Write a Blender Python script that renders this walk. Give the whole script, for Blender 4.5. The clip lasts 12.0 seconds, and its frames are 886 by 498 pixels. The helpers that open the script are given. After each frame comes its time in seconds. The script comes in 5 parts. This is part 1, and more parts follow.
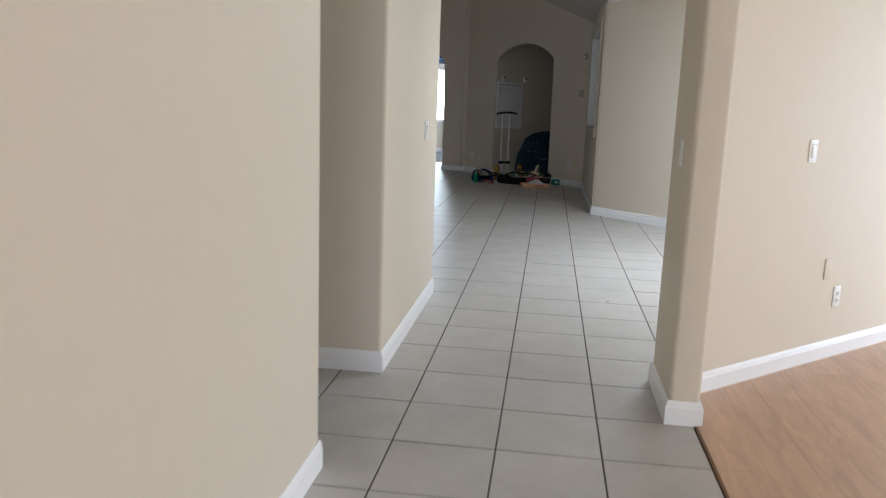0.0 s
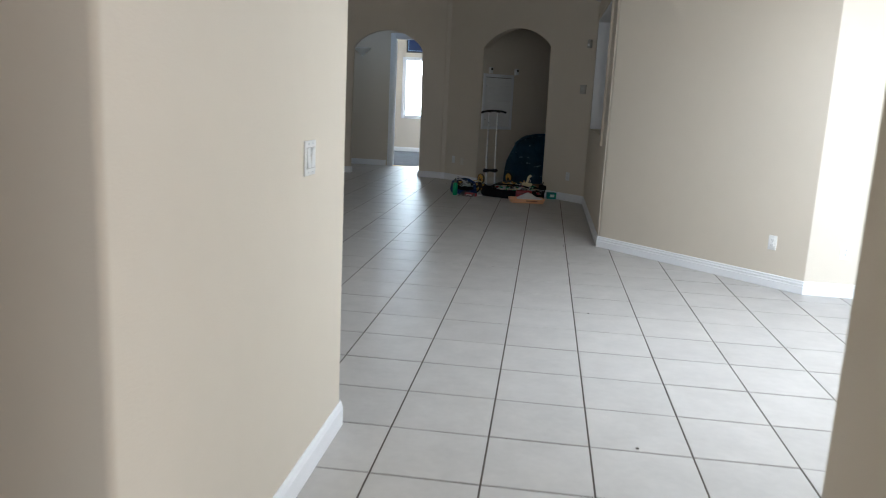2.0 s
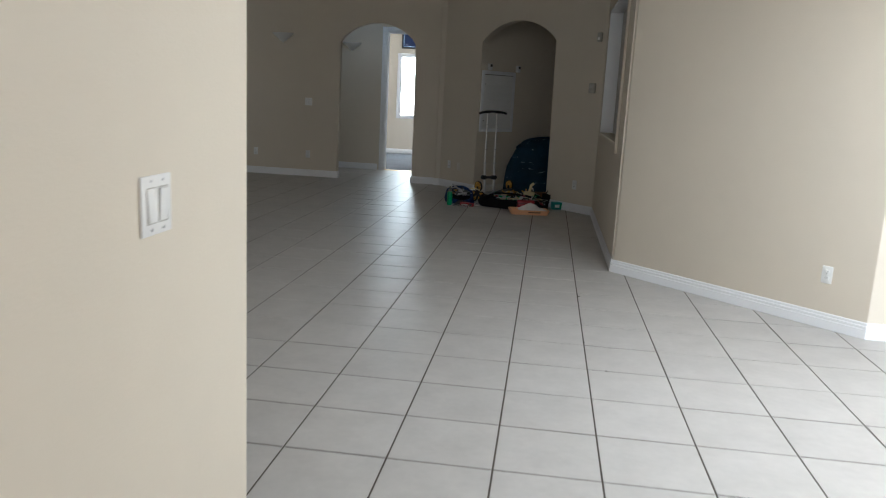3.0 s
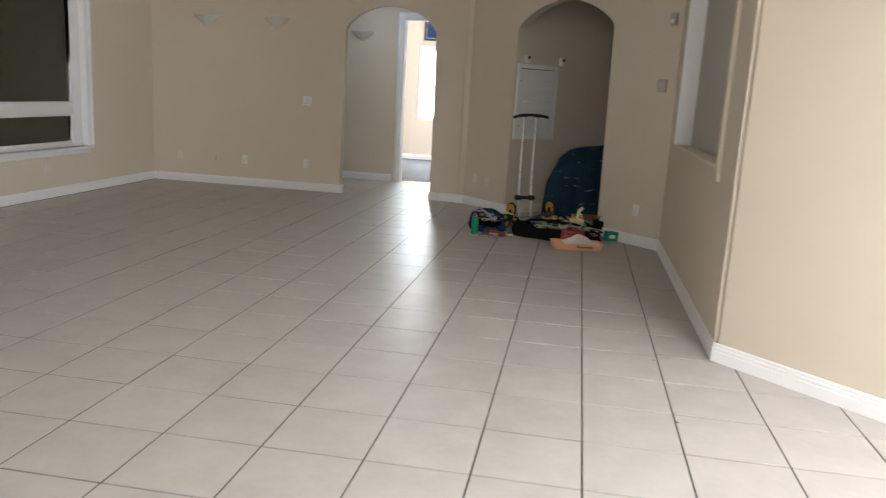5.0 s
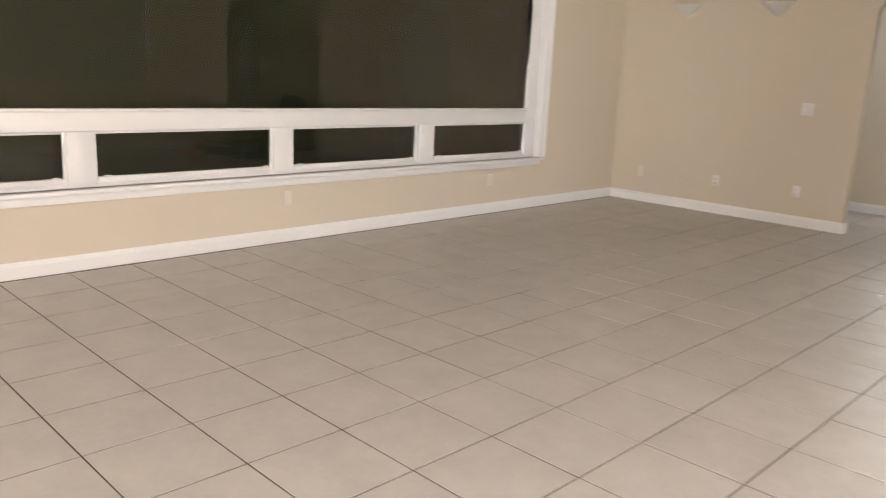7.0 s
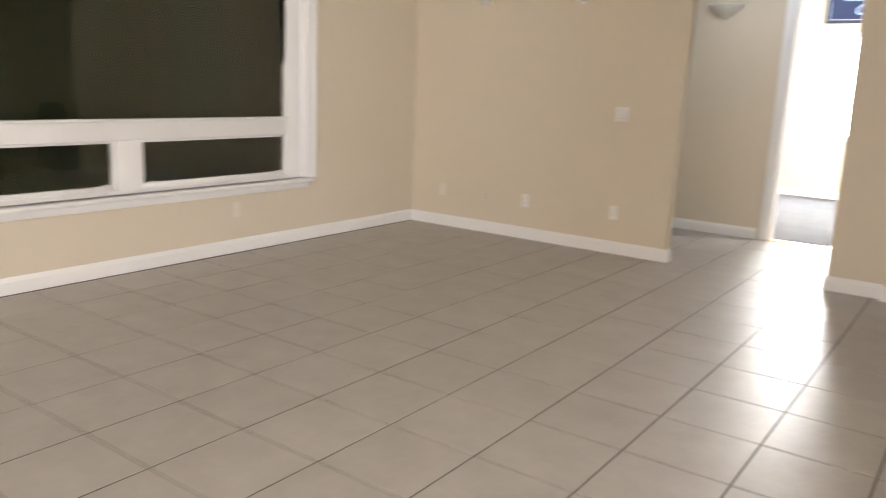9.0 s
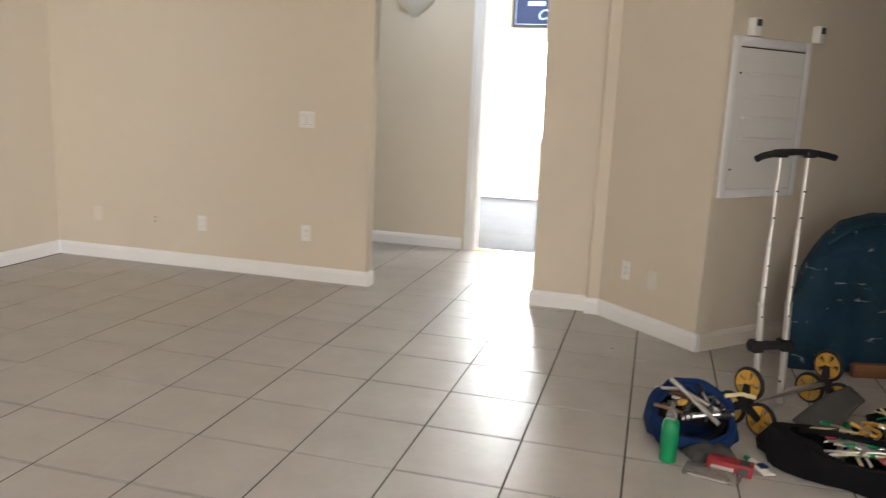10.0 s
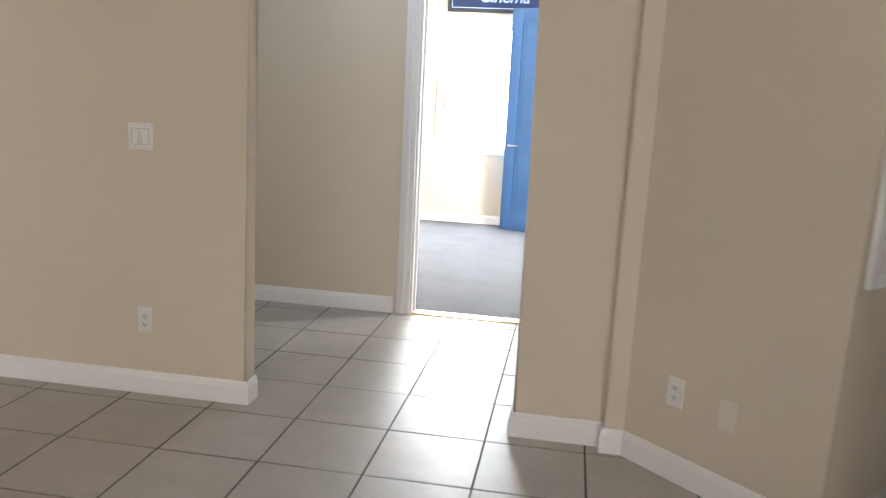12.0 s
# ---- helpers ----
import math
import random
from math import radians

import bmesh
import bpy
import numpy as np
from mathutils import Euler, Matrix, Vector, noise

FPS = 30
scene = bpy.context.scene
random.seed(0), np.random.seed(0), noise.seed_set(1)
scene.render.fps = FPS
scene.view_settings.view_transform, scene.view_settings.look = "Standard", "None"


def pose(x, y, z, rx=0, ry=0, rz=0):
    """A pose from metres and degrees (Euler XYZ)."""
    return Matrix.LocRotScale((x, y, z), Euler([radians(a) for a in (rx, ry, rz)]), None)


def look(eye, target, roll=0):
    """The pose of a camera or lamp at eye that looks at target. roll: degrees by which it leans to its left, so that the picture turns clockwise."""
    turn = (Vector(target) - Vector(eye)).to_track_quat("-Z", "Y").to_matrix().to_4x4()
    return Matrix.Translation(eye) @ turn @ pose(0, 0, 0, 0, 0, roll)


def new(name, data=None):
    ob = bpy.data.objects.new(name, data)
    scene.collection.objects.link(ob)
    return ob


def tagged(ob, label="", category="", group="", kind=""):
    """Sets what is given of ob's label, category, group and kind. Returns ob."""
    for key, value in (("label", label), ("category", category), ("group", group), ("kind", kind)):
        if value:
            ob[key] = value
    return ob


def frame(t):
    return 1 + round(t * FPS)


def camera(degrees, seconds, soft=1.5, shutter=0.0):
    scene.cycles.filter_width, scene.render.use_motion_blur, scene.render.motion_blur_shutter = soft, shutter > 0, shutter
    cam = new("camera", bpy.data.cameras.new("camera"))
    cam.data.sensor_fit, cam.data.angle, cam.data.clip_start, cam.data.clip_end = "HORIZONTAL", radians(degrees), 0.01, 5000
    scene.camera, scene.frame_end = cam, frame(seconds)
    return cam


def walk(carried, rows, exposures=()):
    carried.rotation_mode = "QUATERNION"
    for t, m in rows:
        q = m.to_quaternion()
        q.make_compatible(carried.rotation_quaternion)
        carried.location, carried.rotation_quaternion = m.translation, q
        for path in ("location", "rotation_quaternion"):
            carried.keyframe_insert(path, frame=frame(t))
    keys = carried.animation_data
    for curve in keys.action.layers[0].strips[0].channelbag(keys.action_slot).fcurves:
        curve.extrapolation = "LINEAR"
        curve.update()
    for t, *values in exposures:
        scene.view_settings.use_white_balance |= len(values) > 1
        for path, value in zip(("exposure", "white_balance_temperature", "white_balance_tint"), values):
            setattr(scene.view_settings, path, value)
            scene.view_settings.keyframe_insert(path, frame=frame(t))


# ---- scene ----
cam = camera(59.8, 12.0, soft=1.1, shutter=0.4)
# seconds, eye, target, roll
PATH = [
    (0, (0.138, -2.884, 1.355), (-0.118, -0.936, 0.981), 2.1),
    (0.5, (0.176, -2.256, 1.405), (-0.068, -0.309, 1.02), 2.5),
    (1, (0.144, -1.685, 1.401), (-0.093, 0.264, 1.019), 2.5),
    (1.5, (0.175, -1.129, 1.428), (-0.064, 0.819, 1.04), 2.7),
    (2, (0.145, -0.526, 1.402), (-0.097, 1.421, 1.012), 2.8),
    (2.5, (0.165, 0.035, 1.391), (-0.084, 1.981, 0.999), 2.75),
    (3, (0.114, 0.592, 1.416), (-0.133, 2.537, 1.022), 2.95),
    (3.2, (0.098, 0.810, 1.418), (-0.157, 2.754, 1.023), 2.8),
    (4.8, (-0.107, 2.557, 1.422), (-0.388, 4.496, 1.018), 3.0),
    (5, (-0.128, 2.775, 1.421), (-0.448, 4.708, 1.019), 3.2),
    (5.5, (-0.318, 3.228, 1.411), (-0.83, 5.117, 0.998), 3.6),
    (6, (-0.455, 3.662, 1.396), (-1.162, 5.485, 0.976), 3.2),
    (6.5, (-0.593, 4.102, 1.385), (-1.626, 5.761, 0.96), 3.0),
    (6.7, (-0.634, 4.283, 1.392), (-1.837, 5.819, 0.954), 3.1),
    (8.3, (-0.989, 5.802, 1.366), (-2.545, 6.975, 0.916), 1.7),
    (8.5, (-1.017, 5.987, 1.357), (-2.473, 7.286, 0.919), 1.7),
    (8.7, (-1.040, 6.243, 1.348), (-2.379, 7.664, 0.915), 1.9),
    (9, (-1.058, 6.524, 1.388), (-2.199, 8.112, 0.967), 2.3),
    (9.5, (-1.164, 7.01, 1.419), (-1.981, 8.79, 1.015), 2.4),
    (10, (-1.252, 7.511, 1.384), (-1.761, 9.407, 1.0), 2.5),
    (10.5, (-1.378, 8.019, 1.411), (-1.731, 9.95, 1.029), 2.6),
    (11, (-1.511, 8.503, 1.431), (-1.811, 10.443, 1.044), 2.6),
    (11.5, (-1.625, 9.045, 1.447), (-1.918, 10.986, 1.064), 2.9),
    (12, (-1.832, 9.546, 1.415), (-2.142, 11.485, 1.034), 2.9),
]
EXPOSURES = [
    (0.0, -0.04, 5700, 11), (1.5, 0.22, 5400, 9), (2.0, 0.05, 5600, 10), (2.5, -0.14, 5800, 10), (3.0, 0.0, 5800, 10), (3.2, 0.06, 5800, 10), (5.0, 1.20, 6350, 15), (5.5, 1.42, 6700, 17),
    (7.0, 1.88, 7000, 20), (8.5, 2.12, 7200, 20), (9.0, 1.98, 7000, 19), (9.5, 2.02, 6800, 17), (10.5, 2.18, 6550, 16), (11.5, 1.97, 6400, 17), (12.0, 1.8, 6450, 17),
]
walk(cam, [(t, look(eye, target, roll)) for t, eye, target, roll in PATH], EXPOSURES)

# ---- world and large lights ----
world = bpy.data.worlds.new("world")
scene.world = world
world.use_nodes = True
wn = world.node_tree
sky = wn.nodes.new("ShaderNodeTexSky")
sky.sky_type, sky.sun_disc = "NISHITA", False
sky.sun_elevation, sky.sun_rotation = radians(50), radians(90)
wn.nodes["Background"].inputs["Strength"].default_value = 0.12
wn.links.new(sky.outputs["Color"], wn.nodes["Background"].inputs["Color"])


def area_lamp(name, eye, target, width, height, watts, colour):
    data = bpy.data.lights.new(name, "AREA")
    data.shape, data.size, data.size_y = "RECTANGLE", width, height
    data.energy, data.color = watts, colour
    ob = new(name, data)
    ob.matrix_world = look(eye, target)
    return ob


# daylight: two assumed, unseen openings in the east wall and the far room's window
area_lamp("assumed_east_daylight", (5.52, 2.58, 1.25), (-1.0, 8.0, 1.0), 1.45, 2.2, 150, (0.88, 0.96, 1.0))
# added overhead lamp, no fixture seen; brightens kitchen floor and slanting wall
area_lamp("kitchen_fill", (1.75, 3.45, 2.57), (1.75, 3.45, 0.0), 1.2, 1.2, 70, (0.91, 0.97, 1.0))
# added point lamp out of view, lifts the living room's back wall
fill_point = bpy.data.lights.new("kitchen_fill_point", "POINT")
fill_point.energy, fill_point.shadow_soft_size, fill_point.color = 46, 0.3, (0.99, 0.985, 0.97)
new("kitchen_fill_point", fill_point).location = (2.0, 3.5, 2.05)
# added high lamp, no such window seen; evens out the back wall
area_lamp("gable_fill", (-2.4, 2.42, 3.2), (-4.6, 12.6, 1.2), 2.4, 0.75, 20, (1.0, 0.93, 0.83))
# assumed window of the wood-floored room, out of view, for its bright wall
area_lamp("assumed_side_daylight", (5.52, -2.6, 1.45), (0.0, -1.6, 1.2), 2.6, 1.6, 104, (1.0, 0.95, 0.86))
# added lamp behind the starting point, without opening, for the south-facing walls
area_lamp("entry_fill", (-0.1, -5.9, 1.6), (-0.1, 0.0, 1.2), 1.2, 1.8, 46, (0.86, 0.95, 1.0))
# added cool lamp in a closed space, tints the passage block's south face
area_lamp("side_corridor_fill", (-3.9, -2.6, 1.5), (-1.2, 0.76, 1.2), 1.0, 1.4, 9, (0.80, 0.90, 1.0))
area_lamp("far_room_daylight", (-2.66, 18.62, 1.55), (-2.66, 14.0, 0.4), 1.36, 1.36, 72, (0.86, 0.94, 1.0))
# added lamp inside the far room, no opening there; brightens its back wall
area_lamp("far_room_fill", (-0.25, 15.9, 1.3), (-3.3, 18.4, 1.2), 0.9, 2.0, 68, (0.93, 0.97, 1.0))
# added cool lamp, no fixture seen, to lift and grey the hall wall
area_lamp("hall_fill", (-3.1, 13.55, 2.86), (-3.1, 13.55, 0.0), 0.5, 0.5, 2.8, (0.66, 0.83, 1.0))


# ---- materials ----
def material(name, colour, rough=0.6, metal=0.0, vary=0.06, scale=3.0, fine=60.0, bump=0.05, bump_scale=120.0, spec=0.5, per_object=0.0, coat=0.0, placed=False):
    m = bpy.data.materials.new(name)
    m.use_nodes = True
    nt = m.node_tree
    b = nt.nodes["Principled BSDF"]
    b.inputs["Roughness"].default_value, b.inputs["Metallic"].default_value = rough, metal
    b.inputs["Specular IOR Level"].default_value = spec
    b.inputs["Coat Weight"].default_value = coat
    if placed:
        where = nt.nodes.new("ShaderNodeNewGeometry").outputs["Position"]
    else:
        where = nt.nodes.new("ShaderNodeTexCoord").outputs["Object"]
    big, small = nt.nodes.new("ShaderNodeTexNoise"), nt.nodes.new("ShaderNodeTexNoise")
    big.inputs["Scale"].default_value, small.inputs["Scale"].default_value = scale, fine
    big.inputs["Detail"].default_value, small.inputs["Detail"].default_value = 5.0, 4.0
    for n in (big, small):
        nt.links.new(where, n.inputs["Vector"])
    add = nt.nodes.new("ShaderNodeMath")
    add.operation = "MULTIPLY_ADD"
    add.inputs[1].default_value = 0.45
    nt.links.new(small.outputs["Fac"], add.inputs[0])
    nt.links.new(big.outputs["Fac"], add.inputs[2])
    last = add.outputs[0]
    if per_object:
        info = nt.nodes.new("ShaderNodeObjectInfo")
        more = nt.nodes.new("ShaderNodeMath")
        more.operation = "MULTIPLY_ADD"
        more.inputs[1].default_value = per_object
        nt.links.new(info.outputs["Random"], more.inputs[0])
        nt.links.new(last, more.inputs[2])
        last = more.outputs[0]
    ramp = nt.nodes.new("ShaderNodeValToRGB")
    ramp.color_ramp.elements[0].position, ramp.color_ramp.elements[1].position = 0.0, 1.0
    ramp.color_ramp.elements[0].color = (*[min(1, c * (1 - vary)) for c in colour], 1)
    ramp.color_ramp.elements[1].color = (*[min(1, c * (1 + vary)) for c in colour], 1)
    fit_range = nt.nodes.new("ShaderNodeMapRange")
    fit_range.inputs["From Min"].default_value, fit_range.inputs["From Max"].default_value = 0.4, 1.05 + per_object
    fit_range.inputs["To Min"].default_value, fit_range.inputs["To Max"].default_value = 0.02, 0.98
    nt.links.new(last, fit_range.inputs["Value"])
    nt.links.new(fit_range.outputs["Result"], ramp.inputs["Fac"])
    nt.links.new(ramp.outputs["Color"], b.inputs["Base Color"])
    if bump:
        rel = nt.nodes.new("ShaderNodeTexNoise")
        rel.inputs["Scale"].default_value, rel.inputs["Detail"].default_value = bump_scale, 3.0
        nt.links.new(where, rel.inputs["Vector"])
        bp = nt.nodes.new("ShaderNodeBump")
        bp.inputs["Strength"].default_value, bp.inputs["Distance"].default_value = bump, 0.004
        nt.links.new(rel.outputs["Fac"], bp.inputs["Height"])
        nt.links.new(bp.outputs["Normal"], b.inputs["Normal"])
    return m


PAINT = material("wall_paint", (0.685, 0.61, 0.498), 0.62, vary=0.025, scale=0.8, fine=9, bump=0.16, bump_scale=140)
WHITE = material("white_trim_paint", (0.86, 0.86, 0.86), 0.42, vary=0.02, scale=2, fine=30, bump=0.04, bump_scale=60)
PLASTIC = material("white_plastic", (0.82, 0.81, 0.78), 0.35, vary=0.015, bump=0)
ALMOND = material("almond_plate_paint", (0.74, 0.69, 0.60), 0.5, vary=0.02, bump=0.05)
CEIL = material("ceiling_paint", (0.74, 0.71, 0.66), 0.8, vary=0.02, bump=0.3, bump_scale=90)
GROUT = material("grout", (0.095, 0.078, 0.062), 0.85, vary=0.25, scale=2.2, fine=40, bump=0.4, bump_scale=200)
CARPET = material("grey_carpet", (0.13, 0.137, 0.148), 0.95, vary=0.18, scale=3, fine=220, bump=0.9, bump_scale=320)
BRASS = material("brass", (0.72, 0.52, 0.22), 0.28, 1.0, vary=0.08, bump=0.02)
STEEL = material("brushed_steel", (0.62, 0.62, 0.62), 0.34, 1.0, vary=0.08, scale=20, bump=0.02)
ALU = material("pale_aluminium", (0.72, 0.71, 0.69), 0.38, 0.75, vary=0.05, scale=12, bump=0.02)
DARK = material("dark_slot", (0.02, 0.02, 0.02), 0.7, vary=0.1, bump=0)
SHUTTER = material("dark_shutter", (0.036, 0.040, 0.018), 0.6, vary=0.12, scale=1.2, fine=14, bump=0.05)
BLACK = material("black_rubber", (0.014, 0.014, 0.016), 0.55, spec=0.3, vary=0.2, scale=8, bump=0.1)
CLOTH = material("black_nylon", (0.008, 0.008, 0.009), 0.9, spec=0.12, vary=0.3, scale=12, fine=180, bump=0.5, bump_scale=260)
YELLOW = material("yellow_plastic", (0.55, 0.31, 0.05), 0.42, vary=0.12, scale=10, bump=0.03)
GREEN = material("green_plastic", (0.0, 0.26, 0.10), 0.3, vary=0.12, scale=6, bump=0.02)
BLUE = material("blue_nylon", (0.005, 0.028, 0.105), 0.75, spec=0.25, vary=0.2, scale=9, fine=150, bump=0.3, bump_scale=220)
RED = material("red_paint", (0.28, 0.012, 0.02), 0.4, vary=0.15, scale=9, bump=0.03)
ORANGE = material("orange_plastic", (0.80, 0.42, 0.22), 0.4, vary=0.08, scale=6, bump=0.03)
TEAL = material("teal_plastic", (0.01, 0.22, 0.20), 0.4, vary=0.12, scale=6, bump=0.03)
GREY = material("grey_panel", (0.070, 0.069, 0.067), 0.75, spec=0.25, vary=0.12, scale=8, bump=0.1)
PALE = material("pale_plastic_sheet", (0.48, 0.46, 0.42), 0.35, vary=0.1, scale=7, bump=0.1, bump_scale=30)
PAPER = material("white_cloth", (0.78, 0.74, 0.70), 0.85, vary=0.05, scale=9, bump=0.4, bump_scale=60)
CREAM = material("cream_plastic", (0.72, 0.62, 0.36), 0.5, vary=0.08, scale=9, bump=0.05)
BOARD = material("brown_board", (0.22, 0.10, 0.045), 0.55, vary=0.25, scale=7, fine=60, bump=0.15)
DOORBLUE = material("blue_door_paint", (0.042, 0.125, 0.285), 0.4, vary=0.05, scale=2, fine=40, bump=0.05)
NAVY = material("navy_print", (0.012, 0.03, 0.10), 0.35, vary=0.2, scale=5, bump=0)
INK = material("pale_blue_print", (0.42, 0.60, 0.85), 0.4, vary=0.05, bump=0)
def frosted_glass():
    """Milk glass that passes part of the light falling on its other side."""
    m = material("white_glass_bowl", (0.92, 0.91, 0.88), 0.3, vary=0.05, scale=7, bump=0.02)
    nt = m.node_tree
    shine = nt.nodes["Principled BSDF"]
    through_glass, mix = nt.nodes.new("ShaderNodeBsdfTranslucent"), nt.nodes.new("ShaderNodeMixShader")
    through_glass.inputs["Color"].default_value = (0.90, 0.88, 0.83, 1)
    mix.inputs[0].default_value = 0.35
    nt.links.new(shine.outputs[0], mix.inputs[1])
    nt.links.new(through_glass.outputs[0], mix.inputs[2])
    nt.links.new(mix.outputs[0], nt.nodes["Material Output"].inputs["Surface"])
    return m


ALABASTER = frosted_glass()
SENSOR = material("grey_beige_plastic", (0.46, 0.43, 0.38), 0.5, vary=0.04, bump=0.03)
SHADE = material("closed_shade", (0.52, 0.50, 0.46), 0.75, vary=0.03, scale=2, bump=0.06, bump_scale=50)
SPOT = material("dark_dirt", (0.05, 0.035, 0.025), 0.9, vary=0.3, bump=0)


def tile_material():
    m = material("cream_tile", (0.475, 0.45, 0.415), 0.395, spec=0.33, vary=0.13, scale=5.0, fine=26, bump=0, per_object=0.2, placed=True)
    nt = m.node_tree
    for old in [q for q in nt.nodes if q.type == "TEX_NOISE"]:
        old.inputs["Detail"].default_value, old.inputs["Roughness"].default_value = 3.0, 0.5
    # the slight waviness of the glaze
    wave, relief = nt.nodes.new("ShaderNodeTexNoise"), nt.nodes.new("ShaderNodeBump")
    wave.inputs["Scale"].default_value, wave.inputs["Detail"].default_value = 9.0, 2.0
    relief.inputs["Strength"].default_value, relief.inputs["Distance"].default_value = 0.30, 0.006
    nt.links.new(nt.nodes["Geometry"].outputs["Position"], wave.inputs["Vector"])
    nt.links.new(wave.outputs["Fac"], relief.inputs["Height"])
    nt.links.new(relief.outputs["Normal"], nt.nodes["Principled BSDF"].inputs["Normal"])
    return m


TILE = tile_material()


def wood_material():
    m = material("oak_plank", (0.50, 0.325, 0.21), 0.42, vary=0.24, scale=2.0, fine=9, bump=0.02, bump_scale=40, per_object=0.10, placed=True)
    nt = m.node_tree
    co = nt.nodes["Geometry"]
    mp = nt.nodes.new("ShaderNodeMapping")
    mp.inputs["Scale"].default_value, mp.inputs["Rotation"].default_value = (7.0, 1.3, 7.0), (0.0, 0.0, 0.12)
    nt.links.new(co.outputs["Position"], mp.inputs["Vector"])
    for n in [n for n in nt.nodes if n.type == "TEX_NOISE"]:
        n.inputs["Distortion"].default_value = 1.1
        nt.links.new(mp.outputs["Vector"], n.inputs["Vector"])
    return m


WOOD = wood_material()


def tarp_material():
    m = material("dark_blue_tarp", (0.007, 0.034, 0.062), 0.65, spec=0.25, vary=0.4, scale=4, fine=30, bump=1.0, bump_scale=20)
    nt = m.node_tree
    b = nt.nodes["Principled BSDF"]
    co = nt.nodes["Texture Coordinate"]
    mp = nt.nodes.new("ShaderNodeMapping")
    mp.inputs["Scale"].default_value, mp.inputs["Rotation"].default_value = (5.0, 5.0, 12.0), (0.4, 0.7, 0.3)
    n = nt.nodes.new("ShaderNodeTexNoise")
    n.inputs["Scale"].default_value, n.inputs["Detail"].default_value, n.inputs["Distortion"].default_value = 1.6, 5.0, 1.2
    nt.links.new(co.outputs["Object"], mp.inputs["Vector"])
    nt.links.new(mp.outputs["Vector"], n.inputs["Vector"])
    r = nt.nodes.new("ShaderNodeMapRange")
    r.inputs["From Min"].default_value, r.inputs["From Max"].default_value = 0.655, 0.70
    nt.links.new(n.outputs["Fac"], r.inputs["Value"])
    mix = nt.nodes.new("ShaderNodeMix")
    mix.data_type = "RGBA"
    old = b.inputs["Base Color"].links[0].from_socket
    nt.links.new(r.outputs["Result"], mix.inputs[0])
    nt.links.new(old, mix.inputs[6])
    mix.inputs[7].default_value = (0.26, 0.33, 0.36, 1)
    nt.links.new(mix.outputs[2], b.inputs["Base Color"])
    return m


TARP = tarp_material()


def glass_material():
    m = bpy.data.materials.new("window_glass")
    m.use_nodes = True
    b = m.node_tree.nodes["Principled BSDF"]
    b.inputs["Base Color"].default_value = (0.89, 0.93, 0.86, 1)
    b.inputs["Roughness"].default_value, b.inputs["Transmission Weight"].default_value, b.inputs["IOR"].default_value = 0.01, 1.0, 1.5
    return m


GLASS = glass_material()


def clear_plastic():
    m = material("clear_plastic", (0.72, 0.70, 0.66), 0.22, vary=0.05, scale=9, bump=0.4, bump_scale=30)
    m.node_tree.nodes["Principled BSDF"].inputs["Transmission Weight"].default_value = 0.85
    return m


CLEAR = clear_plastic()


def bright_material(name, colour, strength):
    m = bpy.data.materials.new(name)
    m.use_nodes = True
    b = m.node_tree.nodes["Principled BSDF"]
    b.inputs["Base Color"].default_value = (*colour, 1)
    b.inputs["Emission Color"].default_value, b.inputs["Emission Strength"].default_value = (*colour, 1), strength
    return m


DAYLIGHT = bright_material("daylight_backdrop", (0.93, 0.97, 1.0), 4.0)


# ---- builders ----
def box(bm, x0, x1, y0, y1, z0, z1, m=None):
    v = [bm.verts.new((x, y, z)) for z in (z0, z1) for y in (y0, y1) for x in (x0, x1)]
    for f in ((0, 2, 3, 1), (4, 5, 7, 6), (0, 1, 5, 4), (2, 6, 7, 3), (0, 4, 6, 2), (1, 3, 7, 5)):
        bm.faces.new([v[i] for i in f])
    if m is not None:
        bmesh.ops.transform(bm, matrix=m, verts=v)
    return v


def rbox(bm, x0, x1, y0, y1, z0, z1, r=0.004, seg=2, m=None):
    sub = bmesh.new()
    box(sub, x0, x1, y0, y1, z0, z1)
    bmesh.ops.bevel(sub, geom=sub.edges[:], offset=r, segments=seg, affect="EDGES", profile=0.5)
    add(bm, sub, m)


def add(bm, sub, m=None):
    if m is not None:
        bmesh.ops.transform(sub, matrix=m, verts=sub.verts[:])
    tmp = bpy.data.meshes.new("tmp")
    sub.to_mesh(tmp)
    sub.free()
    bm.from_mesh(tmp)
    bpy.data.meshes.remove(tmp)


def prism(bm, poly, z0, z1):
    lo, hi = [bm.verts.new((x, y, z0)) for x, y in poly], [bm.verts.new((x, y, z1)) for x, y in poly]
    n = len(poly)
    for i in range(n):
        bm.faces.new((lo[i], lo[(i + 1) % n], hi[(i + 1) % n], hi[i]))
    bm.faces.new(hi)
    bm.faces.new(lo[::-1])


def rounded(poly, corners, r=0.02, seg=5):
    """A plan outline with the named corners rounded off, as plaster bullnose."""
    out, n = [], len(poly)
    for i, p in enumerate(poly):
        if i not in corners:
            out.append(p)
            continue
        p = Vector(p)
        a, b = (Vector(poly[i - 1]) - p).normalized(), (Vector(poly[(i + 1) % n]) - p).normalized()
        half = a.angle(b) / 2
        cut = r / math.tan(half)
        c = p + (a + b).normalized() * (r / math.sin(half))
        s, e = p + a * cut - c, p + b * cut - c
        for k in range(seg + 1):
            q = s.slerp(e, k / seg).normalized() * r
            out.append(tuple(c + q))
    return out


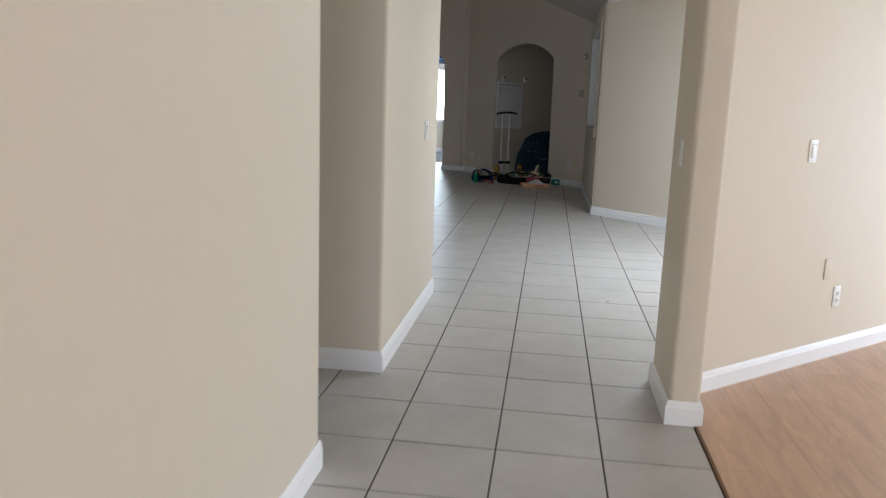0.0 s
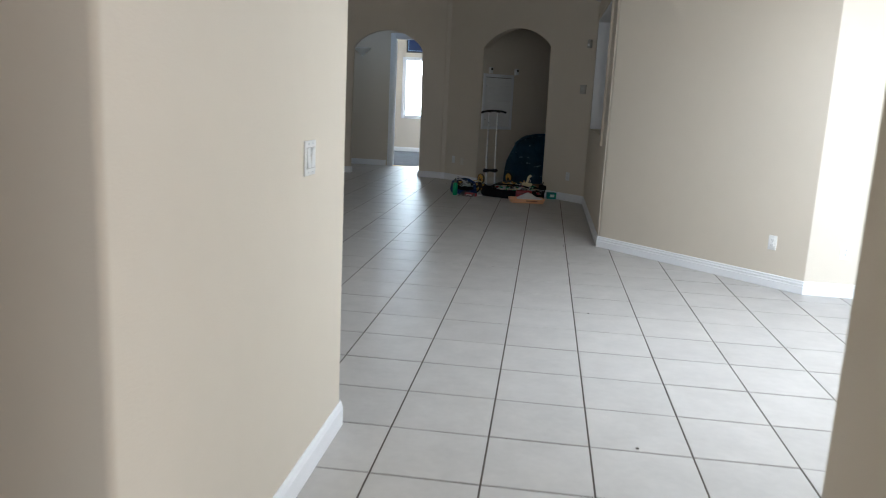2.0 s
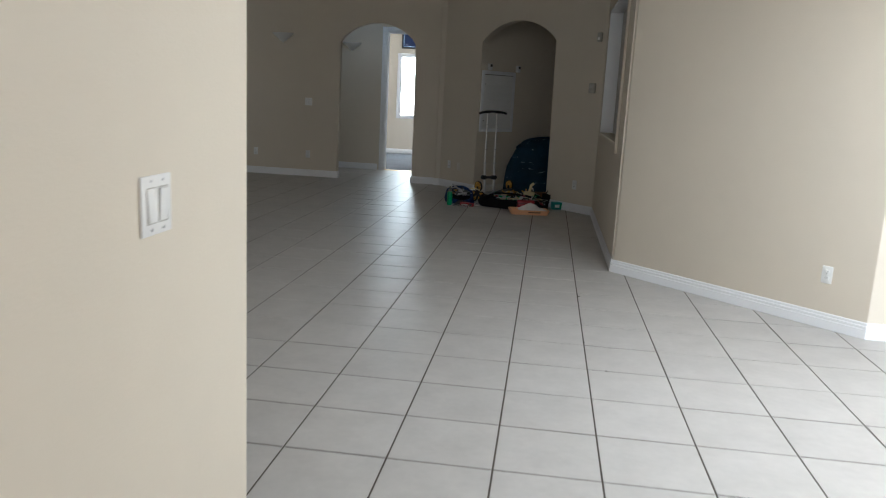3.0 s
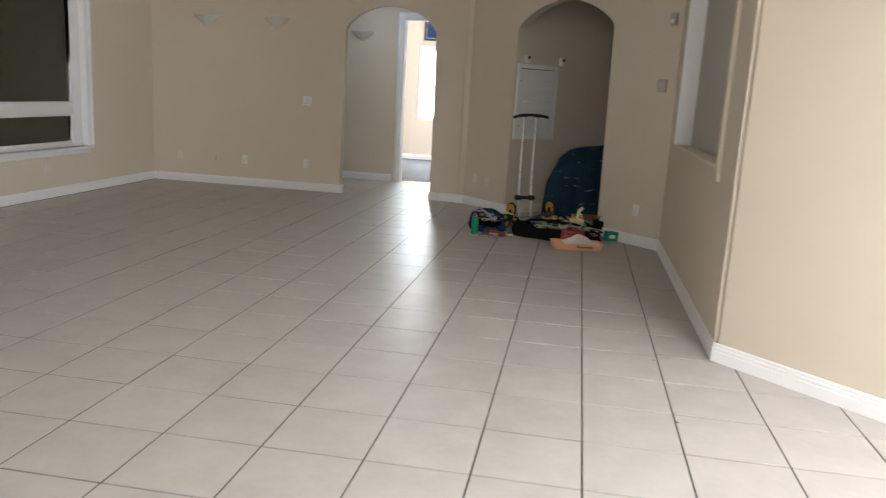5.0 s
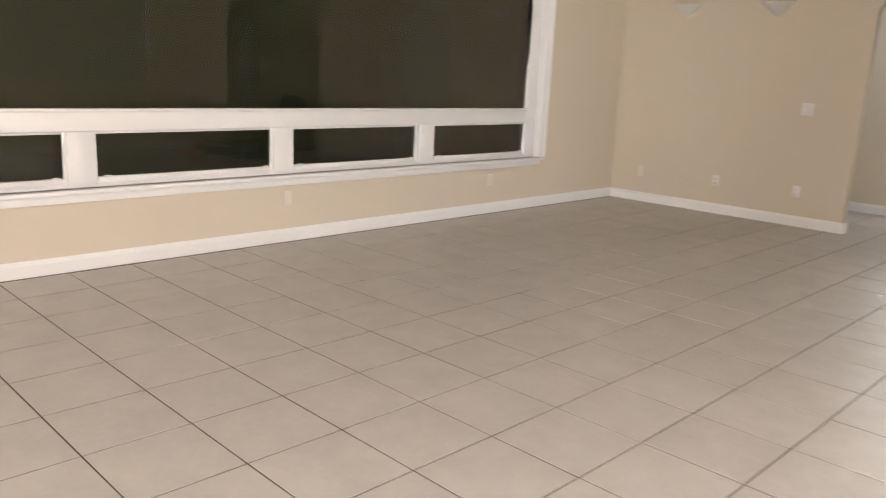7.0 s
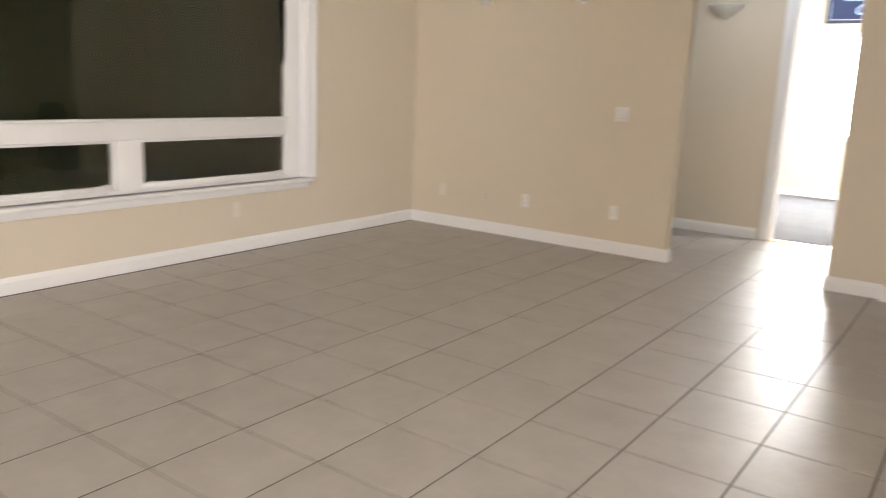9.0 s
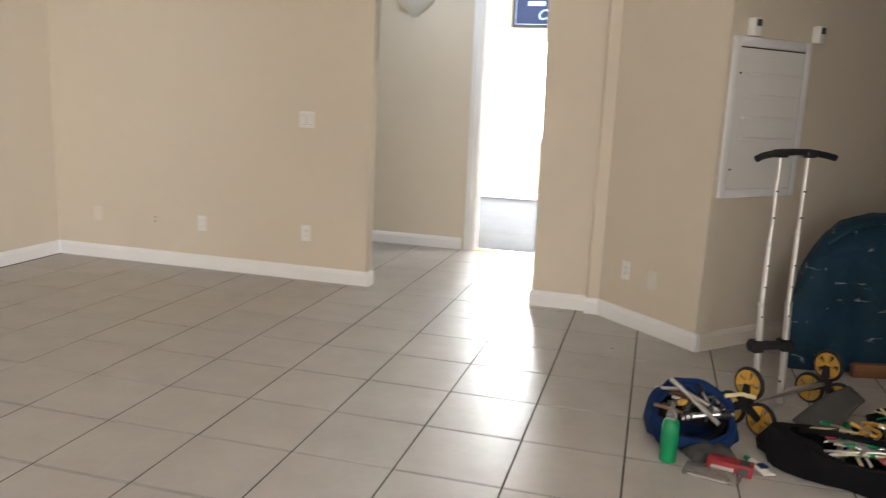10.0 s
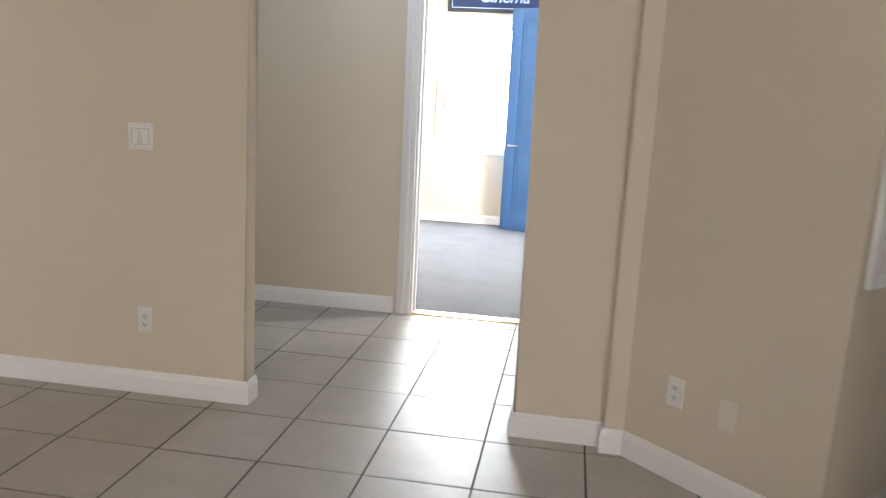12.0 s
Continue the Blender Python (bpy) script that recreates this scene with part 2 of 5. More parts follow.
def cyl(bm, p0, p1, r0, r1=None, seg=16, caps=True):
    p0, p1 = Vector(p0), Vector(p1)
    d = p1 - p0
    rot = d.to_track_quat("Z", "Y").to_matrix().to_4x4()
    bmesh.ops.create_cone(bm, cap_ends=caps, segments=seg, radius1=r0, radius2=r0 if r1 is None else r1, depth=d.length,
                          matrix=Matrix.Translation((p0 + p1) / 2) @ rot)


def tube(bm, pts, r, seg=8):
    """A round bar along a line of points."""
    pts = [Vector(p) for p in pts]
    rings = []
    for i, p in enumerate(pts):
        d = (pts[min(i + 1, len(pts) - 1)] - pts[max(i - 1, 0)]).normalized()
        rot = d.to_track_quat("Z", "Y").to_matrix()
        rings.append([bm.verts.new(p + rot @ Vector((r * math.cos(a), r * math.sin(a), 0))) for a in (2 * math.pi * k / seg for k in range(seg))])
    for a, b in zip(rings, rings[1:]):
        for k in range(seg):
            bm.faces.new((a[k], a[(k + 1) % seg], b[(k + 1) % seg], b[k]))
    bm.faces.new(rings[0][::-1])
    bm.faces.new(rings[-1])


def lathe(bm, profile, seg=24, m=None, arc=2 * math.pi):
    """Turn (radius, height) pairs about z."""
    full = abs(arc - 2 * math.pi) < 1e-6
    n = seg if full else seg + 1
    rings = [[bm.verts.new((r * math.cos(arc * k / seg), r * math.sin(arc * k / seg), z)) for k in range(n)] for r, z in profile]
    for a, b in zip(rings, rings[1:]):
        for k in range(seg):
            bm.faces.new((a[k], a[(k + 1) % n], b[(k + 1) % n], b[k]))
    if m is not None:
        bmesh.ops.transform(bm, matrix=m, verts=[v for ring in rings for v in ring])


def finish(name, bm, mat, smooth=False, angle=40):
    bmesh.ops.remove_doubles(bm, verts=bm.verts[:], dist=1e-5)
    bmesh.ops.recalc_face_normals(bm, faces=bm.faces[:])
    me = bpy.data.meshes.new(name)
    bm.to_mesh(me)
    bm.free()
    me.materials.append(mat)
    if smooth:
        me.shade_smooth()
        me.set_sharp_from_angle(angle=radians(angle))
    return new(name, me)


def structure(name, bm, mat, label, category, smooth=False):
    return tagged(finish(name, bm, mat, smooth), label, category, kind="structure")


def thing(name, label, category, m=None, group=""):
    ob = new(name)
    ob.empty_display_size = 0.1
    if m is not None:
        ob.matrix_world = m
    return tagged(ob, label, category, group)


def part(name, bm, mat, parent, label="", smooth=True, angle=40):
    ob = finish(name, bm, mat, smooth, angle)
    ob.parent = parent
    if label:
        tagged(ob, label)
    return ob


# ---- plan, in metres ----
T = 0.42                       # tile pitch
XL, XR = -0.64, 0.725          # passage walls
XW, YN = -5.91, 12.69          # living room: window wall and back wall
EAVE, RIDGE = 2.62, 4.45
BEND, CORNER = (-1.598, 12.698), (0.735, 10.43)
FACET = 0.095                  # where the slanting wall leaves its short facet
U = (Vector(CORNER) - Vector(BEND)).normalized()      # along the slanting wall
N2 = Vector((-U.y, U.x))                               # into the alcove
NL, NR = Vector(BEND) + U * 0.935, Vector(BEND) + U * 2.425
YH, YF = 14.41, 18.42          # hall's back wall and far room's back wall
BASE_H, BASE_T = 0.108, 0.014


def slant(s, d=0.0):
    """A point s along the slanting wall, d behind its face."""
    p = Vector(BEND) + U * s + N2 * d
    return p.x, p.y


def arch_wall(bm, length, height, thick, a0, a1, spring, rise, m, seg=20, both=True):
    """A wall along x from 0, its face at y = 0, with an arched opening from a0 to a1."""
    half = (a1 - a0) / 2
    rad = (half * half + rise * rise) / (2 * rise)
    pts = [(0, 0), (a0, 0)]
    for k in range(seg + 1):
        x = -half + 2 * half * k / seg
        pts.append((a0 + half + x, spring + math.sqrt(rad * rad - x * x) - (rad - rise)))
    pts += [(a1, 0), (length, 0), (length, height), (0, height)]
    front, back = [bm.verts.new((x, 0, z)) for x, z in pts], [bm.verts.new((x, thick, z)) for x, z in pts]
    n = len(pts)
    for k in range(n):
        bm.faces.new((front[k], front[(k + 1) % n], back[(k + 1) % n], back[k]))
    bm.faces.new(front[::-1])
    bm.faces.new(back)
    rim = [bm.edges.get((row[k], row[k + 1])) for row in ((front, back) if both else (front,)) for k in range(1, seg + 3)]
    bmesh.ops.bevel(bm, geom=rim, offset=0.014, segments=3, affect="EDGES", profile=0.5)
    bmesh.ops.transform(bm, matrix=m, verts=bm.verts[:])


def skirting(name, pts, label="white painted baseboard along a beige wall", grooved=False, mat=None):
    """A baseboard along a line on plan, standing to the left of its run."""
    bm = bmesh.new()
    prof = [(0, 0), (BASE_T, 0), (BASE_T, BASE_H - 0.03), (BASE_T - 0.003, BASE_H - 0.022), (BASE_T - 0.005, BASE_H - 0.012), (BASE_T - 0.010, BASE_H), (0, BASE_H)]
    if grooved:
        prof = [(0, 0), (0.014, 0), (0.014, 0.060), (0.007, 0.064), (0.007, 0.067), (0.011, 0.070), (0.011, 0.083), (0.005, 0.087), (0.005, 0.089), (0.009, 0.092), (0.008, 0.103), (0.003, 0.108), (0, 0.108)]
    rings = []
    pts = [Vector(p) for p in pts]
    for i, p in enumerate(pts):
        d0 = (p - pts[i - 1]).normalized() if i else (pts[1] - p).normalized()
        d1 = (pts[i + 1] - p).normalized() if i + 1 < len(pts) else d0
        n0, n1 = Vector((-d0.y, d0.x)), Vector((-d1.y, d1.x))
        miter = (n0 + n1).normalized()
        k = 1 / max(0.35, miter.dot(n0))
        rings.append([bm.verts.new((*(p + miter * (o * k)), z + 0.001)) for o, z in prof])
    for a, b in zip(rings, rings[1:]):
        for k in range(len(prof)):
            j = (k + 1) % len(prof)
            bm.faces.new((a[k], a[j], b[j], b[k]))
    bm.faces.new(rings[0])
    bm.faces.new(rings[-1][::-1])
    return structure(name, bm, mat or WHITE, label, "baseboard")


# ---- walls ----
bm = bmesh.new()
prism(bm, rounded([(XL - 0.15, -6.1), (XL, -6.1), (XL, -0.29), (XL - 0.15, -0.29)], {2, 3}), 0, 2.62)
structure("wall_entry_west", bm, PAINT, "beige painted plaster wall with a rounded corner", "wall", True)
bm = bmesh.new()
prism(bm, rounded([(-6.1, 0.765), (XL, 0.765), (XL, 2.49), (-6.1, 2.49)], {1, 2}), 0, 2.62)
structure("wall_passage_block", bm, PAINT, "beige painted plaster wall block with rounded corners", "wall", True)
bm = bmesh.new()
prism(bm, rounded([(XR, 0.42), (0.86, 0.42), (0.86, 0.762), (3.62, 3.271), (3.52, 3.42), (0.80, 0.95), (XR, 0.95)], {0, 1, 6}), 0, 2.62)
structure("wall_pier", bm, PAINT, "beige painted wall end with rounded corners beside the wood floor", "wall", True)
bm = bmesh.new()
box(bm, -4.2, -4.05, -6.1, 0.765, 0, 2.62)
box(bm, -4.05, 5.75, -6.25, -6.1, 0, 2.62)
structure("wall_south", bm, PAINT, "plain beige painted wall", "wall")

# east wall out of view; its openings are assumed, cut for the daylight lamps
bm = bmesh.new()
for y0, y1, z0, z1 in ((-6.1, -4.0, 0, 2.62), (-4.0, -1.2, 0, 0.6), (-4.0, -1.2, 2.3, 2.62), (-1.2, 1.8, 0, 2.62), (1.8, 5.5, 2.42, 2.62), (5.5, 5.86, 0, 2.62)):
    box(bm, 5.6, 5.75, y0, y1, z0, z1)
structure("wall_east", bm, PAINT, "plain beige painted wall out of view, with openings for added lamps", "wall")

# slanting kitchen wall and the return beside it
bm = bmesh.new()
prism(bm, rounded([(0.735, 7.17), (2.24, 5.70), (2.66, 5.70), (2.66, 5.86), (2.31, 5.86), (0.95, 7.20)], {0, 1}, 0.015), 0, EAVE)
box(bm, 3.6, 5.6, 5.70, 5.86, 0, EAVE)
box(bm, 2.66, 3.6, 5.70, 5.86, 2.1, EAVE)
structure("wall_slant_kitchen", bm, PAINT, "slanting beige painted wall with a rounded outer corner", "wall", True)
bm = bmesh.new()
box(bm, 2.6, 3.7, 6.9, 7.0, 0, EAVE)
box(bm, 2.5, 2.6, 5.86, 7.0, 0, EAVE)
box(bm, 3.7, 3.8, 5.86, 7.0, 0, EAVE)
structure("wall_closet", bm, PAINT, "plain beige wall behind a kitchen doorway", "wall")

# right wall of the living room with a recessed window
WR = (7.72, 10.02, 1.06, 2.45)
bm = bmesh.new()
box(bm, 0.735, 0.95, 7.19, WR[0], 0, 2.7)
box(bm, 0.735, 0.95, WR[1], 10.50, 0, 2.7)
box(bm, 0.735, 0.95, WR[0], WR[1], 0, WR[2])
box(bm, 0.735, 0.95, WR[0], WR[1], WR[3], 2.7)
structure("wall_living_east", bm, PAINT, "beige painted wall with a recessed window opening", "wall")

bm = bmesh.new()
arch_wall(bm, -XW - 1.57, RIDGE + 0.1, 0.10, -XW - 3.21, -XW - 1.995, 2.14, 0.30, pose(XW, YN, 0))
structure("wall_north", bm, PAINT, "beige painted back wall with an arched doorway", "wall", True)

bm = bmesh.new()
ang = math.degrees(math.atan2(U.y, U.x))
arch_wall(bm, 3.26 - FACET, 4.2, 0.12, 0.935 - FACET, 2.425 - FACET, 2.175, 0.275, pose(*slant(FACET), 0, 0, 0, ang), both=False)
f = slant(FACET)
facet = [(-1.612, YN), (-1.612, f[1]), f, slant(FACET, 0.12), (-1.49, YN)]
prism(bm, rounded(facet, {1}, 0.014, 4), 0, 4.2)
structure("wall_slant_alcove", bm, PAINT, "slanting beige wall with an arched alcove opening", "wall", True)

AD = 2.1
bm = bmesh.new()
for a, b in (((0.80, 0.12), (0.935, AD + 0.13)), ((2.425, 0.12), (2.56, AD + 0.13)), ((0.935, AD), (2.425, AD + 0.13))):
    prism(bm, [slant(a[0], a[1]), slant(b[0], a[1]), slant(b[0], b[1]), slant(a[0], b[1])], 0, 2.75)
structure("wall_alcove", bm, PAINT, "beige painted inner walls of the alcove", "wall")

# window wall
WW = (4.78, 11.20, 0.545, 2.44)
bm = bmesh.new()
box(bm, XW - 0.2, XW, 2.3, WW[0], 0, EAVE + 0.1)
box(bm, XW - 0.2, XW, WW[1], YN + 0.13, 0, EAVE + 0.1)
box(bm, XW - 0.2, XW, WW[0], WW[1], 0, WW[2])
box(bm, XW - 0.2, XW, WW[0], WW[1], WW[3], EAVE + 0.1)
structure("wall_window_side", bm, PAINT, "beige painted wall with a wide window opening", "wall")

# hall behind the arch and the far room
DX0, DX1, DH = -2.82, -1.93, 2.44
bm = bmesh.new()
box(bm, -5.2, DX0, YH, YH + 0.12, 0, 2.9)
box(bm, DX1, 0.2, YH, YH + 0.12, 0, 2.9)
box(bm, DX0, DX1, YH, YH + 0.12, DH, 2.9)
structure("wall_hall", bm, PAINT, "beige painted hall wall with a doorway", "wall")
bm = bmesh.new()
box(bm, -5.3, -5.2, YN + 0.10, YH + 0.12, 0, 2.9)
box(bm, -1.62, -1.5, YN + 0.10, YH, 0, 2.9)
structure("wall_hall_end", bm, PAINT, "plain beige end wall of the hall", "wall")
FW = (-3.36, -1.96, 0.86, 2.23)
bm = bmesh.new()
box(bm, -5.0, FW[0], YF, YF + 0.15, 0, 2.9)
box(bm, FW[1], 0.2, YF, YF + 0.15, 0, 2.9)
box(bm, FW[0], FW[1], YF, YF + 0.15, 0, FW[2])
box(bm, FW[0], FW[1], YF, YF + 0.15, FW[3], 2.9)
box(bm, -5.12, -5.0, YH + 0.12, YF + 0.15, 0, 2.9)
box(bm, 0.2, 0.32, YH, YF + 0.15, 0, 2.9)
structure("wall_far_room", bm, PAINT, "cream painted far room walls with a window", "wall")

# ---- ceilings ----
bm = bmesh.new()
box(bm, -6.1, 5.75, -6.25, 2.44, 2.62, 2.72)
box(bm, 0.735, 5.75, 2.44, 7.2, 2.62, 2.72)
structure("ceiling_flat", bm, CEIL, "flat off-white plaster ceiling", "ceiling")
bm = bmesh.new()
mid = (XW + 0.735) / 2
for xa, za, xb, zb in ((XW - 0.2, EAVE, mid, RIDGE), (mid, RIDGE, 0.95, EAVE)):
    v = [bm.verts.new(p) for p in ((xa, 2.3, za), (xb, 2.3, zb), (xb, 13.0, zb), (xa, 13.0, za), (xa, 2.3, za + 0.1), (xb, 2.3, zb + 0.1), (xb, 13.0, zb + 0.1), (xa, 13.0, za + 0.1))]
    for f in ((0, 1, 2, 3), (7, 6, 5, 4), (0, 4, 5, 1), (1, 5, 6, 2), (2, 6, 7, 3), (3, 7, 4, 0)):
        bm.faces.new([v[i] for i in f])
structure("ceiling_vault", bm, CEIL, "vaulted off-white plaster ceiling", "ceiling")
# gable out of view; the gap in it is made for the added lamp
bm = bmesh.new()
for a, b, c, d in ((XW - 0.2, -4.2, 2.62, RIDGE + 0.2), (-1.2, 0.95, 2.62, RIDGE + 0.2), (-4.2, -1.2, 2.62, 2.78), (-4.2, -1.2, 3.62, RIDGE + 0.2)):
    box(bm, a, b, 2.34, 2.44, c, d)
structure("wall_gable", bm, PAINT, "beige gable wall over the passage", "wall")
bm = bmesh.new()
box(bm, -5.3, 0.35, YN + 0.10, YF + 0.2, 2.9, 3.0)
prism(bm, [slant(0.7, 0.12), slant(2.7, 0.12), slant(2.7, AD + 0.2), slant(0.7, AD + 0.2)], 2.75, 2.85)
structure("ceiling_hall", bm, CEIL, "flat off-white ceiling of hall and far room", "ceiling")

# ---- ground under the floors ----
bm = bmesh.new()
box(bm, -6.3, 5.9, -6.4, YH + 0.05, -0.12, -0.0025)
floor = structure("floor", bm, GROUT, "cream ceramic tile floor with dark grout joints", "floor")
bm = bmesh.new()
box(bm, -5.2, 0.35, YH + 0.06, YF + 0.2, -0.12, 0.008)
structure("floor_carpet", bm, CARPET, "grey carpet of the far room", "carpet")
bm = bmesh.new()
box(bm, -60, 60, -60, 70, -0.30, -0.13)
structure("ground", bm, GROUT, "bare ground outside the house", "ground")

# ---- baseboards ----
skirting("baseboard", [(XL, -0.29), (XL, -6.1)])
skirting("baseboard", [(XL - 0.15, -0.29), (XL, -0.29)])
skirting("baseboard", [(XL, 2.49), (XL, 0.765), (-4.05, 0.765)])
skirting("baseboard", [(XW, 2.49), (XL, 2.49)])
skirting("baseboard", [(3.62, 3.271), (0.86, 0.762), (0.86, 0.42), (XR, 0.42), (XR, 0.95), (0.80, 0.95), (3.52, 3.42)])
skirting("baseboard", [(2.66, 5.70), (2.24, 5.70), (0.735, 7.17), (0.735, 10.43), slant(2.425)], "white grooved baseboard along the beige kitchen wall", True)
# this run gets a darker tone than the other baseboards
skirting("baseboard", [slant(2.425, 0.02), slant(2.425, AD), slant(0.935, AD), slant(0.935, 0.02)], "baseboard inside the alcove, darker than the white ones", mat=ALMOND)
skirting("baseboard", [slant(0.935, 0.02), slant(0.935), slant(FACET), (-1.612, slant(FACET)[1]), (-1.612, YN), (-1.995, YN), (-1.995, YN + 0.10)])
skirting("baseboard", [(-3.21, YN + 0.10), (-3.21, YN), (XW, YN), (XW, 2.44)])
skirting("baseboard", [(DX0 - 0.11, YH), (-5.2, YH)])
skirting("baseboard", [(0.2, YF), (-5.0, YF), (-5.0, YH + 0.12)])


# ---- window of the living room ----
def wide_window():
    w = thing("window_1", "wide white-framed window with dark shuttered panes below a large fixed pane", "window")
    w["kind"] = "structure"
    x0, x1 = XW - 0.115, XW - 0.055
    y0, y1, z0, z1 = WW
    bm = bmesh.new()
    rbox(bm, x0, x1, y0, y0 + 0.15, z0, z1, 0.006)
    rbox(bm, x0, x1, y1 - 0.17, y1, z0, z1, 0.006)
    rbox(bm, x0, x1, y0 + 0.15, y1 - 0.17, z1 - 0.12, z1, 0.006)
    rbox(bm, x0, x1, y0 + 0.15, y1 - 0.17, z0, z0 + 0.035, 0.004)
    part("window_frame", bm, WHITE, w)
    bm = bmesh.new()
    rbox(bm, x0 - 0.004, x1 + 0.012, y0 + 0.145, y1 - 0.165, 0.915, 1.045, 0.008)
    rbox(bm, x0, x1 + 0.03, y0 + 0.145, y1 - 0.165, 1.045, 1.062, 0.004)
    part("transom", bm, WHITE, w)
    for y in (9.575, 8.01, 6.455):
        bm = bmesh.new()
        rbox(bm, x0 - 0.002, x1 + 0.014, y - 0.09, y + 0.09, z0 + 0.02, 0.915, 0.006)
        part("mullion", bm, WHITE, w)
    ends = [(y0 + 0.15, 6.37), (6.54, 7.925), (8.095, 9.475), (9.675, y1 - 0.17)]
    for a, b in ends:
        bm = bmesh.new()
        xs0, xs1 = XW - 0.105, XW - 0.07
        rbox(bm, xs0, xs1, a, a + 0.024, z0 + 0.03, 0.913, 0.003)
        rbox(bm, xs0, xs1, b - 0.024, b, z0 + 0.03, 0.913, 0.003)
        rbox(bm, xs0, xs1, a + 0.024, b - 0.024, 0.896, 0.913, 0.003)
        rbox(bm, xs0, xs1 + 0.012, a + 0.024, b - 0.024, z0 + 0.03, z0 + 0.062, 0.003)
        rbox(bm, xs1 + 0.012, xs1 + 0.02, a + 0.02, b - 0.02, z0 + 0.02, z0 + 0.036, 0.002)
        sash = part("sash", bm, WHITE, w)
        bm = bmesh.new()
        for yy in (a + 0.06, b - 0.10):
            rbox(bm, xs1, xs1 + 0.02, yy, yy + 0.045, z0 + 0.062, z0 + 0.074, 0.002)
        part("latch", bm, PLASTIC, sash)
        bm = bmesh.new()
        box(bm, XW - 0.094, XW - 0.088, a + 0.02, b - 0.02, z0 + 0.05, 0.90)
        part("pane", bm, GLASS, w, smooth=False)
    bm = bmesh.new()
    box(bm, XW - 0.094, XW - 0.088, y0 + 0.145, y1 - 0.165, 1.05, z1 - 0.11)
    part("pane", bm, GLASS, w, "large dark fixed pane", smooth=False)
    bm = bmesh.new()
    rbox(bm, XW - 0.055, XW + 0.055, y0 - 0.06, y1 + 0.06, z0 - 0.03, z0, 0.009, 3)
    box(bm, XW - 0.14, XW - 0.05, y0, y1, z0 - 0.03, z0 + 0.002)
    rbox(bm, XW, XW + 0.022, y0 - 0.03, y1 + 0.03, z0 - 0.085, z0 - 0.03, 0.006)
    part("window_sill", bm, WHITE, w)
    bm = bmesh.new()
    rbox(bm, XW - 0.06, XW + 0.02, y1 - 0.004, y1 + 0.105, z0, z1 + 0.13, 0.008)
    rbox(bm, XW + 0.018, XW + 0.03, y1 + 0.07, y1 + 0.105, z0, z1 + 0.13, 0.004)
    rbox(bm, XW - 0.06, XW + 0.02, y0 - 0.135, y0 + 0.004, z0, z1 + 0.13, 0.008)
    rbox(bm, XW - 0.06, XW + 0.02, y0, y1, z1 - 0.004, z1 + 0.13, 0.008)
    part("casing", bm, WHITE, w)
    return w


wide_window()
bm = bmesh.new()
box(bm, XW - 0.37, XW - 0.34, WW[0] - 0.2, WW[1] + 0.2, 0.1, 2.75)
tagged(finish("storm_shutter", bm, SHUTTER), "dark olive storm panel closed outside the window", "shutter")
bm = bmesh.new()
box(bm, XW - 0.40, XW - 0.2, WW[0] - 0.3, WW[0] - 0.2, 0, 2.8)
box(bm, XW - 0.40, XW - 0.2, WW[1] + 0.2, WW[1] + 0.3, 0, 2.8)
box(bm, XW - 0.40, XW - 0.2, WW[0] - 0.3, WW[1] + 0.3, 2.75, 2.8)
box(bm, XW - 0.40, XW - 0.2, WW[0] - 0.3, WW[1] + 0.3, 0.05, 0.1)
structure("trim_shutter_box", bm, SHUTTER, "dark surround of the closed storm shutter", "trim")


# ---- recessed window on the right ----
def recess_window():
    w = thing("window_2", "recessed white-trimmed window with a closed grey shade", "window")
    w["kind"] = "structure"
    y0, y1, z0, z1 = WR
    bm = bmesh.new()
    box(bm, 0.872, 0.89, y0, y1, z0, z1)
    part("shade", bm, SHADE, w, "closed pale grey shade")
    bm = bmesh.new()
    rbox(bm, 0.725, 0.872, y1 - 0.018, y1 + 0.006, z0, z1, 0.004)
    rbox(bm, 0.725, 0.872, y0 - 0.006, y0 + 0.018, z0, z1, 0.004)
    rbox(bm, 0.725, 0.872, y0 + 0.018, y1 - 0.018, z1 - 0.018, z1 + 0.006, 0.004)
    part("window_frame", bm, WHITE, w)
    bm = bmesh.new()
    rbox(bm, 0.724, 0.872, y0 - 0.05, y1 + 0.03, z0 - 0.025, z0 + 0.004, 0.008, 3)
    part("window_sill", bm, PAINT, w)
    bm = bmesh.new()
    rbox(bm, 0.712, 0.736, y0 - 0.075, y0 - 0.002, z0 - 0.09, z1 + 0.07, 0.006)
    rbox(bm, 0.712, 0.736, y0 - 0.002, y1 + 0.002, z1, z1 + 0.07, 0.006)
    part("casing", bm, PAINT, w)
    return w


recess_window()


# ---- hall doorway, threshold and far room ----
door = thing("door_1", "white-cased open doorway between hall and carpeted room", "doorway")
door["kind"] = "structure"
bm = bmesh.new()
for a, b in ((DX0 - 0.085, DX0 + 0.004), (DX1 - 0.004, DX1 + 0.085)):
    rbox(bm, a, b, YH - 0.018, YH + 0.002, 0, DH + 0.085, 0.006)
rbox(bm, DX0 - 0.06, DX0 - 0.03, YH - 0.026, YH - 0.012, 0, DH + 0.06, 0.006)
rbox(bm, DX0 + 0.004, DX1 - 0.004, YH - 0.018, YH + 0.002, DH - 0.004, DH + 0.085, 0.006)
part("casing", bm, WHITE, door)
bm = bmesh.new()
rbox(bm, DX0 - 0.002, DX0 + 0.018, YH - 0.004, YH + 0.13, 0, DH, 0.003)
rbox(bm, DX1 - 0.018, DX1 + 0.002, YH - 0.004, YH + 0.13, 0, DH, 0.003)
